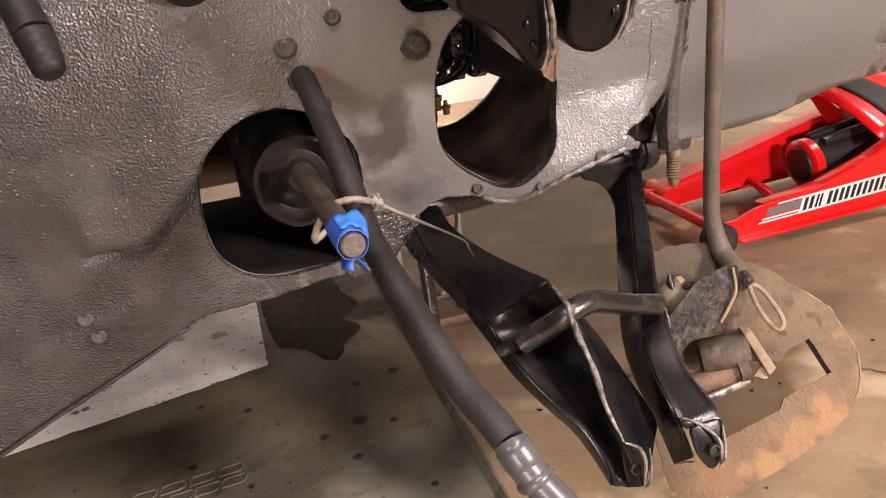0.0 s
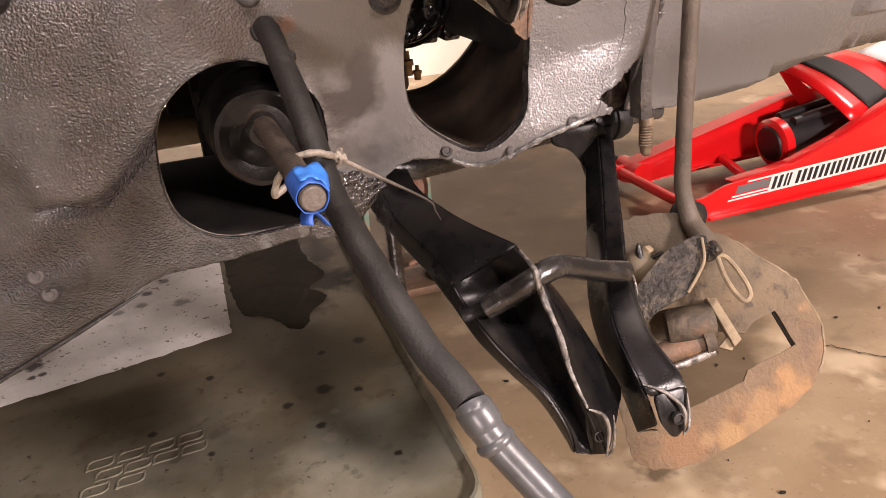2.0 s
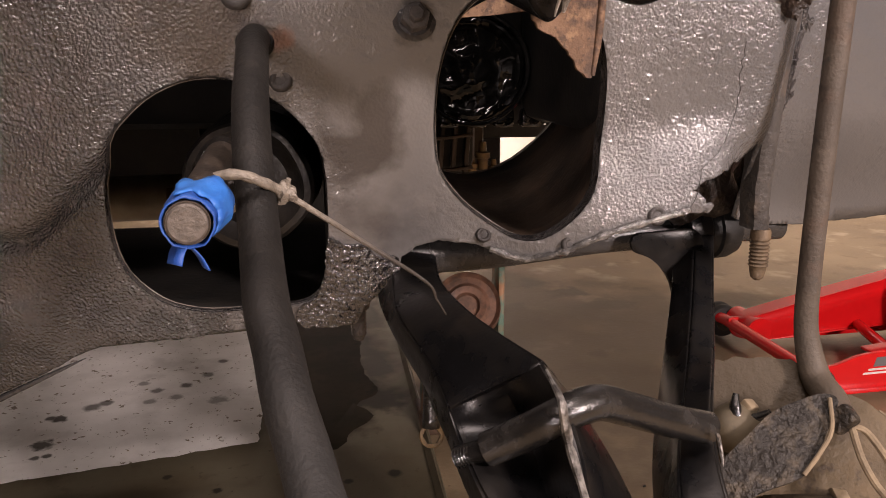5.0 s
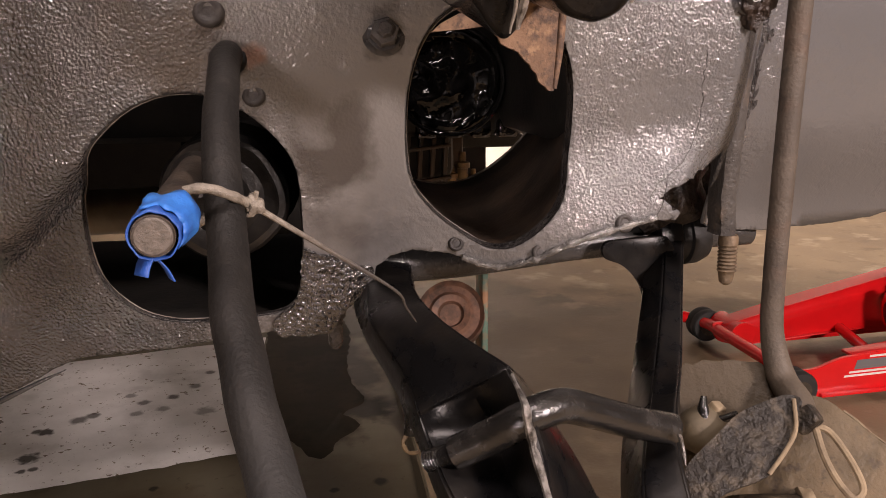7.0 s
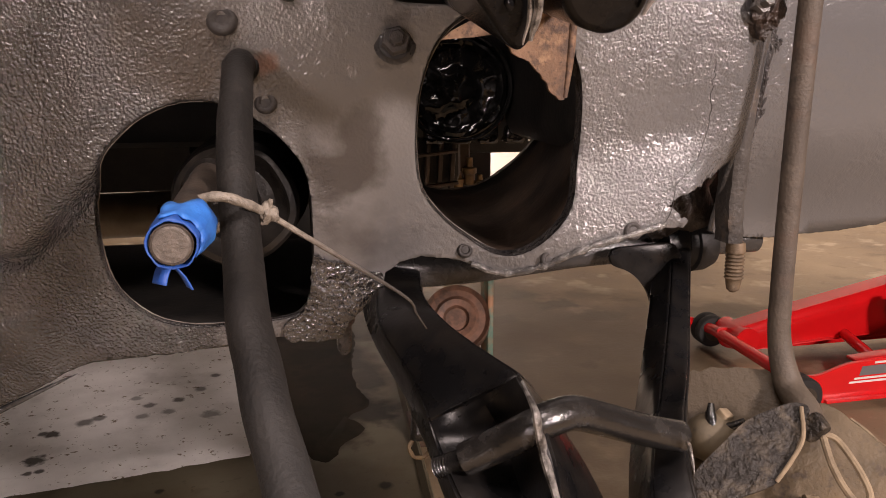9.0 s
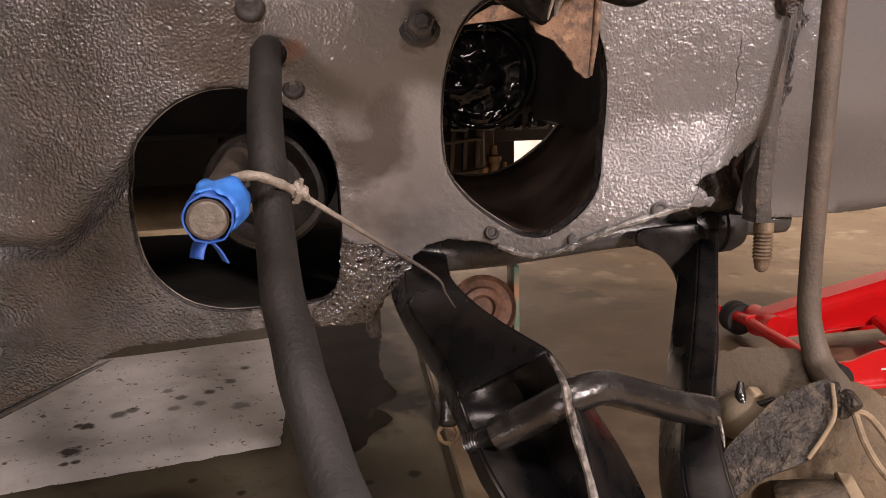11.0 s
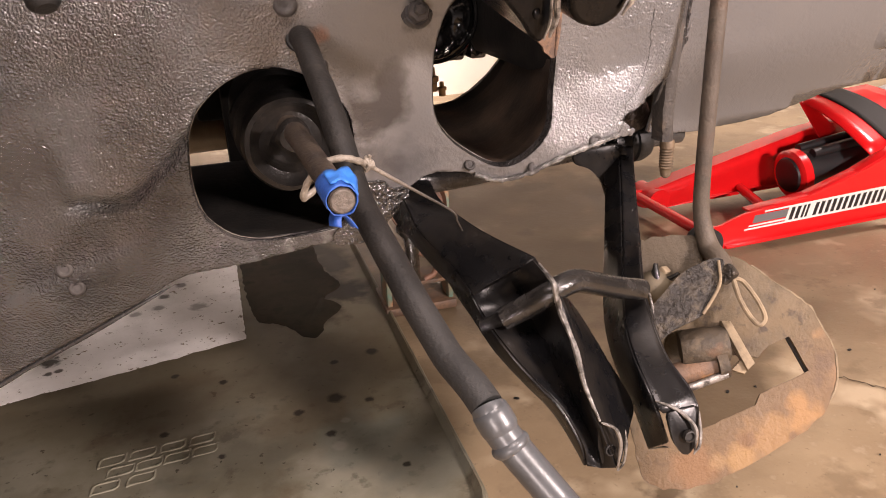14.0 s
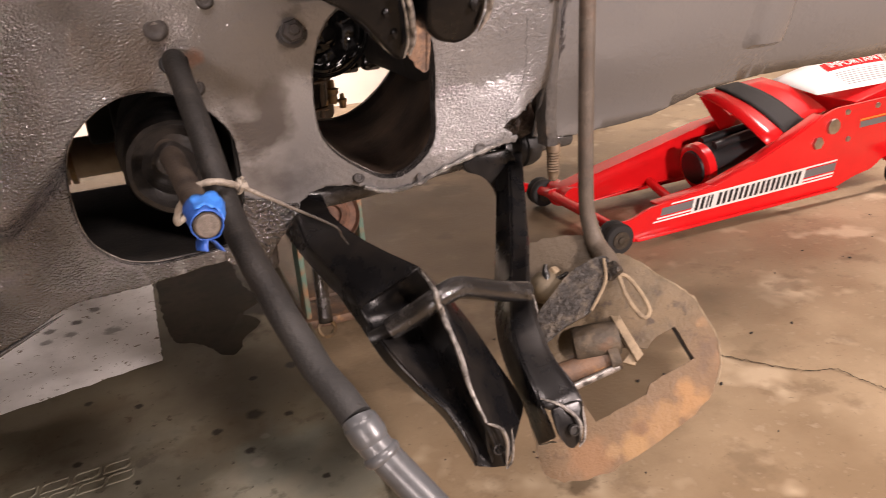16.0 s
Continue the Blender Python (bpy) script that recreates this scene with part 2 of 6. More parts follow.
M_BLOTCH = material("dusty_rusty_shield", (0.066, 0.049, 0.027), 0.5, 0.0, (0.112, 0.080, 0.044), 26.0, (0.38, 0.62), gleam=0.3, bump=0.6, bump_scale=300.0, relief=0.0014, spots=(0.046, 0.032, 0.020), spot_scale=75.0, spot_range=(0.58, 0.66), bump2=0.3, bump2_scale=80.0, rough2=0.62, along=[(1, 0.510, 0.472, (0.135, 0.083, 0.043), 0.8), (1, 0.535, 0.565, (0.052, 0.039, 0.022), 0.85)], flecks=[((0.055, 0.036, 0.023), 34.0, 0.56, 0.66, 0.6), ((0.22, 0.140, 0.060), 60.0, 0.62, 0.70, 0.5), ((0.040, 0.028, 0.019), 190.0, 0.60, 0.68, 0.6)],
                    stains_and_shade=[(0.433, 0.468, 0.200, 0.020, (0.25, 0.145, 0.058), 0.5), (0.405, 0.464, 0.190, 0.012, (0.30, 0.18, 0.070), 0.5), (0.466, 0.473, 0.215, 0.015, (0.30, 0.165, 0.062), 0.55), (0.492, 0.488, 0.245, 0.013, (0.085, 0.055, 0.036), 0.7), (0.367, 0.473, 0.190, 0.018, (0.17, 0.095, 0.046), 0.8), (0.452, 0.463, 0.200, 0.006, (0.07, 0.045, 0.03), 0.8), (0.415, 0.474, 0.20, 0.007, (0.10, 0.055, 0.03), 0.7), (0.385, 0.468, 0.19, 0.008, (0.27, 0.17, 0.08), 0.5),
                            (0.388, 0.589, 0.335, 0.04, (0.052, 0.038, 0.022), 0.9), (0.487, 0.519, 0.293, 0.014, (0.135, 0.10, 0.06), 0.5), (0.461, 0.545, 0.309, 0.013, (0.125, 0.095, 0.058), 0.5), (0.501, 0.503, 0.267, 0.010, (0.22, 0.13, 0.065), 0.6), (0.505, 0.480, 0.24, 0.012, (0.26, 0.15, 0.07), 0.6)])
M_TAN = material("dry_tan_dust", (0.23, 0.178, 0.112), 0.8, 0.0, (0.14, 0.108, 0.07), 80.0, bump=0.5, bump_scale=420.0)
# Lighter copy of the tape's blue, for light falling on the upper fold.
M_TAPE_LIT = material("lit_blue_tape", (0.030, 0.16, 0.52), 0.55, 0.0, (0.018, 0.095, 0.38), 60.0, (0.42, 0.60), bump=0.5, bump_scale=200.0)
M_STOP = material("tan_rust", (0.205, 0.122, 0.070), 0.75, 0.0, (0.13, 0.075, 0.043), 60.0, bump=0.9, bump_scale=330.0, spots=(0.075, 0.045, 0.030), spot_scale=95.0, spot_range=(0.52, 0.63), flecks=[((0.32, 0.20, 0.11), 150.0, 0.56, 0.66, 0.6), ((0.045, 0.028, 0.020), 330.0, 0.57, 0.66, 0.75)])
M_RED = material("red_gloss_paint", (0.74, 0.010, 0.013), 0.26, 0.0, (0.66, 0.009, 0.012), 12.0, coat=0.3, bump=0.05, bump_scale=300.0)
M_WHITE = material("white_vinyl", (0.78, 0.77, 0.75), 0.4)
M_GREYV = material("grey_vinyl", (0.16, 0.16, 0.165), 0.4)
M_BLACKV = material("black_vinyl", (0.015, 0.015, 0.016), 0.4)
M_ORANGE = material("orange_vinyl", (0.75, 0.25, 0.03), 0.4)
M_BLACKR = material("black_friction_pad", (0.02, 0.019, 0.018), 0.7, bump=0.3, bump_scale=500.0)
M_ZINC = material("zinc_plated_steel", (0.62, 0.6, 0.56), 0.3, 1.0, (0.45, 0.43, 0.40), 60.0, bump=0.2, bump_scale=400.0)
M_NIPPLE = material("dusty_brass_thread", (0.15, 0.105, 0.062), 0.6, 0.2, (0.085, 0.062, 0.040), 110.0, bump=0.5, bump_scale=420.0, flecks=[((0.21, 0.165, 0.115), 160.0, 0.56, 0.68, 0.6)])
M_BRASS = material("dirty_brass", (0.30, 0.21, 0.11), 0.5, 0.6, (0.16, 0.12, 0.08), 90.0, bump=0.4, bump_scale=400.0)
# Darker copy of the blue, for the shaded wrap and strips.
M_TAPE = material("blue_masking_tape", (0.012, 0.055, 0.26), 0.5, 0.0, (0.02, 0.085, 0.34), 90.0, bump=0.5, bump_scale=260.0)
M_CORD = material("waxed_cord", (0.25, 0.222, 0.182), 0.42, 0.0, (0.15, 0.130, 0.106), 300.0, bump=0.8, bump_scale=900.0, along=[(0, 0.122, 0.160, (0.060, 0.052, 0.045), 1.0)])
OIL = (0.05, 0.042, 0.034)
M_PAPER = material("oil_spotted_paper", (0.92, 0.905, 0.88), 0.8, 0.0, (0.80, 0.785, 0.755), 14.0, bump=0.6, bump_scale=30.0, spots=(0.24, 0.20, 0.155), spot_scale=75.0, spot_range=(0.645, 0.675), flecks=[((0.16, 0.13, 0.10), 170.0, 0.655, 0.685, 0.75), ((0.55, 0.53, 0.50), 9.0, 0.54, 0.66, 0.5)],
                   stains_and_shade=[(x, y, 0.007, r, OIL, w) for x, y, r, w in ((-0.282, 1.306, 0.011, 0.95), (-0.295, 1.310, 0.008, 0.9), (-0.245, 1.343, 0.012, 0.8), (-0.228, 1.356, 0.010, 0.8), (-0.278, 1.222, 0.013, 0.9), (-0.262, 1.190, 0.006, 0.9), (-0.276, 1.186, 0.006, 0.9), (-0.158, 1.395, 0.010, 0.75), (-0.160, 1.352, 0.010, 0.6), (-0.186, 1.430, 0.009, 0.6), (-0.115, 1.412, 0.009, 0.85), (-0.086, 1.455, 0.010, 0.7), (-0.122, 1.365, 0.010, 0.6), (-0.055, 1.348, 0.014, 0.55), (-0.068, 1.515, 0.008, 0.8))])
M_PAN = material("oily_galvanised_tray", (0.175, 0.163, 0.115), 0.42, 0.0, (0.26, 0.25, 0.195), 7.0, (0.40, 0.60), gleam=0.12, bump=0.25, bump_scale=60.0, spots=(0.050, 0.044, 0.030), spot_scale=75.0, spot_range=(0.66, 0.71), rough2=0.42, detail=9.0, bump2=0.15, bump2_scale=9.0, along=[(1, 0.90, 1.08, (0.105, 0.086, 0.053), 0.75)],
                 flecks=[((0.16, 0.165, 0.135), 16.0, 0.55, 0.68, 0.5), ((0.085, 0.062, 0.036), 10.0, 0.54, 0.66, 0.6), ((0.055, 0.050, 0.036), 34.0, 0.58, 0.66, 0.5)],
                 stains_and_shade=[(0.16, 1.02, 0.005, 0.10, (0.085, 0.068, 0.040), 0.6), (0.21, 0.80, 0.005, 0.07, (0.17, 0.175, 0.145), 0.5), (0.0, 0.86, 0.005, 0.09, (0.065, 0.058, 0.040), 0.55), (0.10, 0.93, 0.005, 0.06, (0.115, 0.088, 0.050), 0.45), (-0.10, 1.03, 0.005, 0.07, (0.095, 0.072, 0.042), 0.5), (0.15, 0.86, 0.005, 0.06, (0.15, 0.165, 0.14), 0.5)] +
                        [(x, y, 0.005, q, (0.014, 0.011, 0.006), 0.95) for x, y, q in ((0.105, 1.28, 0.050), (0.150, 1.245, 0.042), (0.12, 1.38, 0.075), (0.175, 1.34, 0.060), (0.21, 1.30, 0.030), (0.12, 1.55, 0.10), (0.19, 1.47, 0.06), (0.14, 1.76, 0.11))] +
                        [(x, y, 0.005, r, (0.016, 0.013, 0.009), 0.9) for x, y, r in ((0.077, 0.950, 0.007), (0.131, 0.969, 0.011), (0.175, 0.949, 0.006), (0.112, 0.887, 0.007), (0.190, 0.792, 0.005), (0.144, 1.068, 0.006), (-0.020, 1.070, 0.006), (-0.027, 0.886, 0.005), (-0.099, 0.961, 0.006), (-0.089, 1.113, 0.006), (0.205, 1.08, 0.009))] + [(0.118, 0.857, 0.005, 0.010, (0.28, 0.27, 0.23), 0.5), (0.135, 0.91, 0.005, 0.006, (0.24, 0.235, 0.20), 0.5)])
M_FLOOR = material("stained_concrete", (0.34, 0.262, 0.166), 0.48, 0.0, (0.225, 0.165, 0.100), 3.0, (0.42, 0.62), gleam=0.22, bump=0.45, bump_scale=150.0, spots=(0.44, 0.355, 0.240), spot_scale=7.0, spot_range=(0.57, 0.66), rough2=0.36, detail=10.0, bump2=0.12, bump2_scale=18.0,
                   flecks=[((0.15, 0.108, 0.066), 11.0, 0.56, 0.66, 0.55), ((0.42, 0.34, 0.24), 48.0, 0.58, 0.70, 0.4), ((0.12, 0.088, 0.055), 120.0, 0.63, 0.70, 0.5)],
                   # Broad patches paint the shade under car and backplate; small ones are oil.
                   stains_and_shade=[(x, y, 0.0, r, (0.095, 0.068, 0.040), w) for x, y, r, w in ((0.35, 1.30, 0.20, 0.8), (0.60, 1.50, 0.26, 0.8), (0.88, 1.72, 0.22, 0.8), (0.48, 1.88, 0.26, 0.8), (0.30, 1.65, 0.22, 0.8), (0.72, 1.28, 0.16, 0.75), (0.52, 1.10, 0.12, 0.75), (0.62, 0.79, 0.12, 0.9), (0.54, 0.84, 0.10, 0.85), (0.68, 0.90, 0.09, 0.7),
                                                                                         (0.93, 0.92, 0.10, 0.3), (0.80, 1.02, 0.12, 0.4), (0.34, 0.99, 0.07, 0.5), (0.455, 0.645, 0.022, 0.8), (1.00, 1.20, 0.13, 0.25), (0.86, 0.80, 0.05, 0.35), (0.685, 1.868, 0.045, 0.95), (0.757, 1.763, 0.05, 0.95), (0.625, 1.954, 0.04, 0.8), (0.524, 1.774, 0.03, 0.8), (0.623, 1.471, 0.018, 0.8))])
M_OIL = material("soaked_oil", (0.015, 0.011, 0.0065), 0.6, 0.0, (0.030, 0.022, 0.013), 11.0, (0.40, 0.62), gleam=0.04, bump=0.2, bump_scale=60.0, flecks=[((0.010, 0.0075, 0.0045), 22.0, 0.52, 0.62, 0.7)])
M_STAIN = material("oil_stain", (0.036, 0.029, 0.018), 0.5, 0.0, (0.017, 0.013, 0.008), 16.0, (0.38, 0.55), gleam=0.12)
M_FOLD = material("scuffed_grey_coat", (0.042, 0.039, 0.037), 0.42, 0.0, (0.080, 0.073, 0.066), 30.0, bump=0.7, bump_scale=240.0, relief=0.0020, gleam=0.3, spots=(0.018, 0.015, 0.013), spot_scale=40.0, flecks=[((0.09, 0.068, 0.050), 60.0, 0.60, 0.70, 0.6)])
# Rust brown taken down to near black for the shade inside the pocket.
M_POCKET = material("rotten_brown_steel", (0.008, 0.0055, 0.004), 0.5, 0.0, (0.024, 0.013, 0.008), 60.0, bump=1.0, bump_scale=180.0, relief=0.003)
M_BEAD = material("glossy_grey_bead", (0.10, 0.098, 0.096), 0.12, 0.3, (0.24, 0.235, 0.225), 140.0, (0.45, 0.6), coat=0.8, bump=0.8, bump_scale=500.0, relief=0.0016)
M_LIP = material("dusty_steel_edge", (0.13, 0.11, 0.088), 0.5, 0.1, (0.05, 0.043, 0.036), 90.0, bump=0.3, bump_scale=400.0)
M_RIVET = material("coated_rivet", (0.034, 0.031, 0.029), 0.5, 0.0, (0.058, 0.053, 0.049), 160.0, (0.45, 0.7), gleam=0.25, bump=0.5, bump_scale=420.0)
M_WALL = material("cream_painted_wall", (0.74, 0.70, 0.61), 0.7, 0.0, (0.70, 0.66, 0.57), 3.0, bump=0.2, bump_scale=80.0)
M_DIM = material("dim_unseen_wall", (0.20, 0.165, 0.125), 0.7, 0.0, (0.14, 0.112, 0.082), 3.0, bump=0.2, bump_scale=80.0)
M_CEIL = material("white_ceiling", (0.7, 0.68, 0.63), 0.8, 0.0, (0.66, 0.64, 0.6), 4.0)
M_GREEN = material("worn_green_paint", (0.10, 0.17, 0.13), 0.5, 0.2, (0.26, 0.14, 0.07), 26.0, (0.45, 0.6), bump=0.5, bump_scale=300.0)
M_COPPER = material("rusty_copper_brown", (0.20, 0.105, 0.068), 0.55, 0.2, (0.10, 0.060, 0.042), 60.0, bump=0.7, bump_scale=260.0, flecks=[((0.045, 0.032, 0.025), 45.0, 0.54, 0.66, 0.7)])
M_PIPE = material("dull_grey_pipe", (0.44, 0.37, 0.28), 0.45, 0.1, (0.32, 0.265, 0.20), 30.0, bump=0.2, bump_scale=300.0)


# ---------------------------------------------------------------- shapes
def finish(bm, name, mat, parent=None, label="", smooth=True):
    bmesh.ops.recalc_face_normals(bm, faces=bm.faces)
    me = bpy.data.meshes.new(name)
    bm.to_mesh(me)
    bm.free()
    for p in me.polygons:
        p.use_smooth = smooth
    if smooth:
        me.set_sharp_from_angle(angle=radians(38))
    me.materials.append(mat)
    ob = new(name, me)
    if parent:
        ob.parent = parent
    if label:
        ob["label"] = label
    return ob


def part(name, bm, mat, parent, label="", smooth=True):
    return finish(bm, name, mat, parent, label, smooth)


def thing(name, label, category, group="", kind=""):
    return tagged(new(name), label, category, group, kind)


def curve_points(pts, step=6):
    """Catmull-Rom through the points."""
    p = [Vector(q) for q in pts]
    p = [2 * p[0] - p[1]] + p + [2 * p[-1] - p[-2]]
    out = []
    for i in range(1, len(p) - 2):
        a, b, c, d = p[i - 1:i + 3]
        for k in range(step):
            t = k / step
            out.append(0.5 * ((2 * b) + (c - a) * t + (2 * a - 5 * b + 4 * c - d) * t * t + (3 * b - a - 3 * c + d) * t ** 3))
    return out + [p[-2]]


def add_tube(bm, pts, radius, seg=16, caps=True, hollow=0.0):
    """A round bar through the points; radius is a number or one for each point."""
    pts = [Vector(p) for p in pts]
    rad = radius if isinstance(radius, (list, tuple)) else [radius] * len(pts)
    rings, side = [], None
    for i, p in enumerate(pts):
        d = (pts[min(i + 1, len(pts) - 1)] - pts[max(i - 1, 0)]).normalized()
        if side is None:
            side = d.cross(Vector((0, 0, 1)) if abs(d.z) < 0.9 else Vector((1, 0, 0))).normalized()
        side = (side - d * side.dot(d)).normalized()
        up = d.cross(side)
        rings.append([bm.verts.new(p + rad[i] * (math.cos(a) * side + math.sin(a) * up)) for a in (2 * math.pi * k / seg for k in range(seg))])
    for a, b in zip(rings, rings[1:]):
        for k in range(seg):
            bm.faces.new((a[k], a[(k + 1) % seg], b[(k + 1) % seg], b[k]))
    if caps:
        bm.faces.new(rings[0])
        bm.faces.new(rings[-1])
    return bm


def tube(pts, radius, seg=16, smooth_path=0, caps=True):
    if smooth_path:
        rad = radius
        if isinstance(radius, (list, tuple)):
            rad = [radius[i] + (radius[min(i + 1, len(radius) - 1)] - radius[i]) * k / smooth_path for i in range(len(pts) - 1) for k in range(smooth_path)] + [radius[-1]]
        return add_tube(bmesh.new(), curve_points(pts, smooth_path), rad, seg, caps)
    return add_tube(bmesh.new(), pts, radius, seg, caps)


def add_box(bm, m, sx, sy, sz, bevel=0.0):
    r = bmesh.ops.create_cube(bm, size=1.0, matrix=m @ Matrix.Diagonal((sx, sy, sz, 1)))
    if bevel:
        edges = list({e for v in r["verts"] for e in v.link_edges})
        bmesh.ops.bevel(bm, geom=edges, offset=bevel, segments=2, affect="EDGES", profile=0.5)
    return bm


def box(m, sx, sy, sz, bevel=0.0):
    return add_box(bmesh.new(), m, sx, sy, sz, bevel)


def add_plate(bm, outline, place, thick, bevel=0.0):
    """A plate from a closed 2D outline: place(u, v, w) gives the point; w runs from 0 to thick."""
    a = [bm.verts.new(place(u, v, 0)) for u, v in outline]
    b = [bm.verts.new(place(u, v, thick)) for u, v in outline]
    n = len(a)
    faces = [bm.faces.new(a), bm.faces.new(b[::-1])]
    for i in range(n):
        faces.append(bm.faces.new((a[i], b[i], b[(i + 1) % n], a[(i + 1) % n])))
    if bevel:
        edges = list({e for f in faces[:2] for e in f.edges})
        bmesh.ops.bevel(bm, geom=edges, offset=bevel, segments=2, affect="EDGES", profile=0.5)
    return bm


def plate(outline, place, thick, bevel=0.0):
    return add_plate(bmesh.new(), outline, place, thick, bevel)


def rounded(pts, r, seg=4):
    """A closed 2D outline with its corners rounded."""
    out, n = [], len(pts)
    for i in range(n):
        p, a, b = Vector(pts[i]), Vector(pts[i - 1]), Vector(pts[(i + 1) % n])
        k = min(r, 0.45 * (a - p).length, 0.45 * (b - p).length)
        s, e = p + (a - p).normalized() * k, p + (b - p).normalized() * k
        for j in range(seg + 1):
            t = j / seg
            out.append(tuple((1 - t) ** 2 * s + 2 * t * (1 - t) * p + t * t * e))
    return out


def smooth_loop(pts, step=4):
    """A smooth closed 2D outline through the points."""
    n, out = len(pts), []
    for i in range(n):
        a, b, c, d = (Vector(pts[(i + k) % n]) for k in (-1, 0, 1, 2))
        for k in range(step):
            t = k / step
            out.append(tuple(0.5 * ((2 * b) + (c - a) * t + (2 * a - 5 * b + 4 * c - d) * t * t + (3 * b - a - 3 * c + d) * t ** 3)))
    return out


def ball(m, sx, sy, sz, rough=0.0, seed=0.0, sub=3, fine=0.0):
    bm = bmesh.new()
    bmesh.ops.create_icosphere(bm, subdivisions=sub, radius=1.0)
    for v in bm.verts:
        k = 1 + rough * noise.noise(v.co * 1.7 + Vector((seed, 0, 0))) + 0.4 * rough * noise.noise(v.co * 4.5 + Vector((seed, 3, 0)))
        k += fine * (noise.noise(v.co * 9.0 + Vector((seed, 7, 0))) + 0.7 * noise.noise(v.co * 19.0 + Vector((seed, 1, 0)))) if fine else 0
        v.co = m @ Vector((v.co.x * sx * k, v.co.y * sy * k, v.co.z * sz * k))
    return bm


def lathe(m, profile, seg=32):
    """Turned shape: profile of (radius, height) along the local z axis."""
    bm = bmesh.new()
    rings = [[bm.verts.new(m @ Vector((max(r, 1e-4) * math.cos(2 * math.pi * k / seg), max(r, 1e-4) * math.sin(2 * math.pi * k / seg), h))) for k in range(seg)] for r, h in profile]
    for a, b in zip(rings, rings[1:]):
        for k in range(seg):
            bm.faces.new((a[k], a[(k + 1) % seg], b[(k + 1) % seg], b[k]))
    bm.faces.new(rings[0])
    bm.faces.new(rings[-1])
    return bm


def smoothstep(a, b, x):
    t = min(max((x - a) / (b - a), 0), 1)
    return t * t * (3 - 2 * t)


# ---------------------------------------------------------------- the garage
def slab(name, m, sx, sy, sz, mat, label):
    return tagged(finish(box(m, sx, sy, sz), name, mat, smooth=False), label, name.split("_")[0], kind="structure")


bm = bmesh.new()
bmesh.ops.create_grid(bm, x_segments=60, y_segments=60, size=3.6, matrix=pose(0.5, 0.4, 0))
bmesh.ops.solidify(bm, geom=bm.faces[:], thickness=-0.1)
for v in bm.verts:
    if v.co.z > -0.05:
        v.co.z = 0.0015 * noise.noise(v.co * 3) - 0.0015
tagged(finish(bm, "floor", M_FLOOR), "brown stained bare concrete garage floor with fine cracks", "floor", kind="structure")
slab("wall_north", pose(0.5, 3.05, 1.2), 7.0, 0.1, 2.5, M_WALL, "cream painted garage wall behind the car")
# Unseen walls, coloured dark to cut the light they bounce back.
slab("wall_south", pose(0.5, -2.75, 1.2), 7.0, 0.1, 2.5, M_DIM, "unseen garage wall, dark brown to cut bounced light")
slab("wall_east", pose(4.05, 0.8, 1.2), 0.1, 7.0, 2.5, M_DIM, "unseen garage wall, dark brown to cut bounced light")
slab("wall_west", pose(-3.05, 0.8, 1.2), 0.1, 7.0, 2.5, M_DIM, "unseen garage wall, dark brown to cut bounced light")
slab("ceiling", pose(0.5, 0.8, 2.5), 7.2, 7.2, 0.1, M_CEIL, "plain white garage ceiling")


# ---------------------------------------------------------------- the car's inner panel
def panel_y(x, z):
    """Depth of the pressed steel panel at (x, z)."""
    y = 0.585 + 0.24 * (0.56 - z)
    y += 0.03 * smoothstep(0.395, 0.435, x)
    y += 1.6 * max(min(z, 0.68) - 0.525, 0) ** 2
    y += 0.02 * smoothstep(0.36, 0.42, x) * smoothstep(0.50, 0.42, z)
    # pressed step: the field above a curved line stands proud and drops off below it
    if x < 0.03:
        line = 0.430 + 1.9 * max(x + 0.040, 0) ** 1.25 + 0.10 * max(-0.055 - x, 0)
        over = z - line
        ends = smoothstep(-0.088, -0.070, x) * smoothstep(0.030, 0.010, x)
        y -= 0.005 * smoothstep(-0.003, 0.003, over) * smoothstep(0.08, 0.01, over) * ends
        y += 0.0075 * math.exp(-((over + 0.002) / 0.0052) ** 2) * ends
        line2 = 0.385 + 0.35 * (x + 0.06)
        y -= 0.0035 * smoothstep(0.004, -0.002, z - line2) * smoothstep(-0.02, -0.05, x)
    # lip rolled towards the wheel along the bottom between the two arms
    edge = 0.415 + 0.2 * max(x - 0.24, 0)
    y -= 0.022 * smoothstep(0.065, 0.0, z - edge) * smoothstep(0.22, 0.30, x) * smoothstep(0.40, 0.365, x)
    y += 0.006 * smoothstep(0.44, 0.52, x) * noise.noise(Vector((x * 8, z * 8, 3)))
    y += 0.0016 * noise.noise(Vector((x * 9, z * 9, 1))) + 0.0006 * noise.noise(Vector((x * 45, z * 45, 4)))
    return y


HOLE_RACK = smooth_loop([(0.010, 0.462), (0.016, 0.485), (0.026, 0.499), (0.043, 0.512), (0.063, 0.519), (0.082, 0.5185), (0.103, 0.509), (0.121, 0.492), (0.1305, 0.473),
                         (0.132, 0.437), (0.1305, 0.400), (0.123, 0.387), (0.112, 0.382), (0.076, 0.379), (0.052, 0.380), (0.031, 0.388), (0.015, 0.406), (0.009, 0.428)], 3)
HOLE_SPRING = smooth_loop([(0.197, 0.507), (0.199, 0.526), (0.206, 0.547), (0.218, 0.561), (0.234, 0.567), (0.262, 0.564), (0.282, 0.551), (0.292, 0.528), (0.295, 0.500), (0.294, 0.478),
                           (0.290, 0.454), (0.277, 0.436), (0.262, 0.4245), (0.248, 0.4235), (0.234, 0.431), (0.215, 0.446), (0.201, 0.465), (0.197, 0.486)], 3)
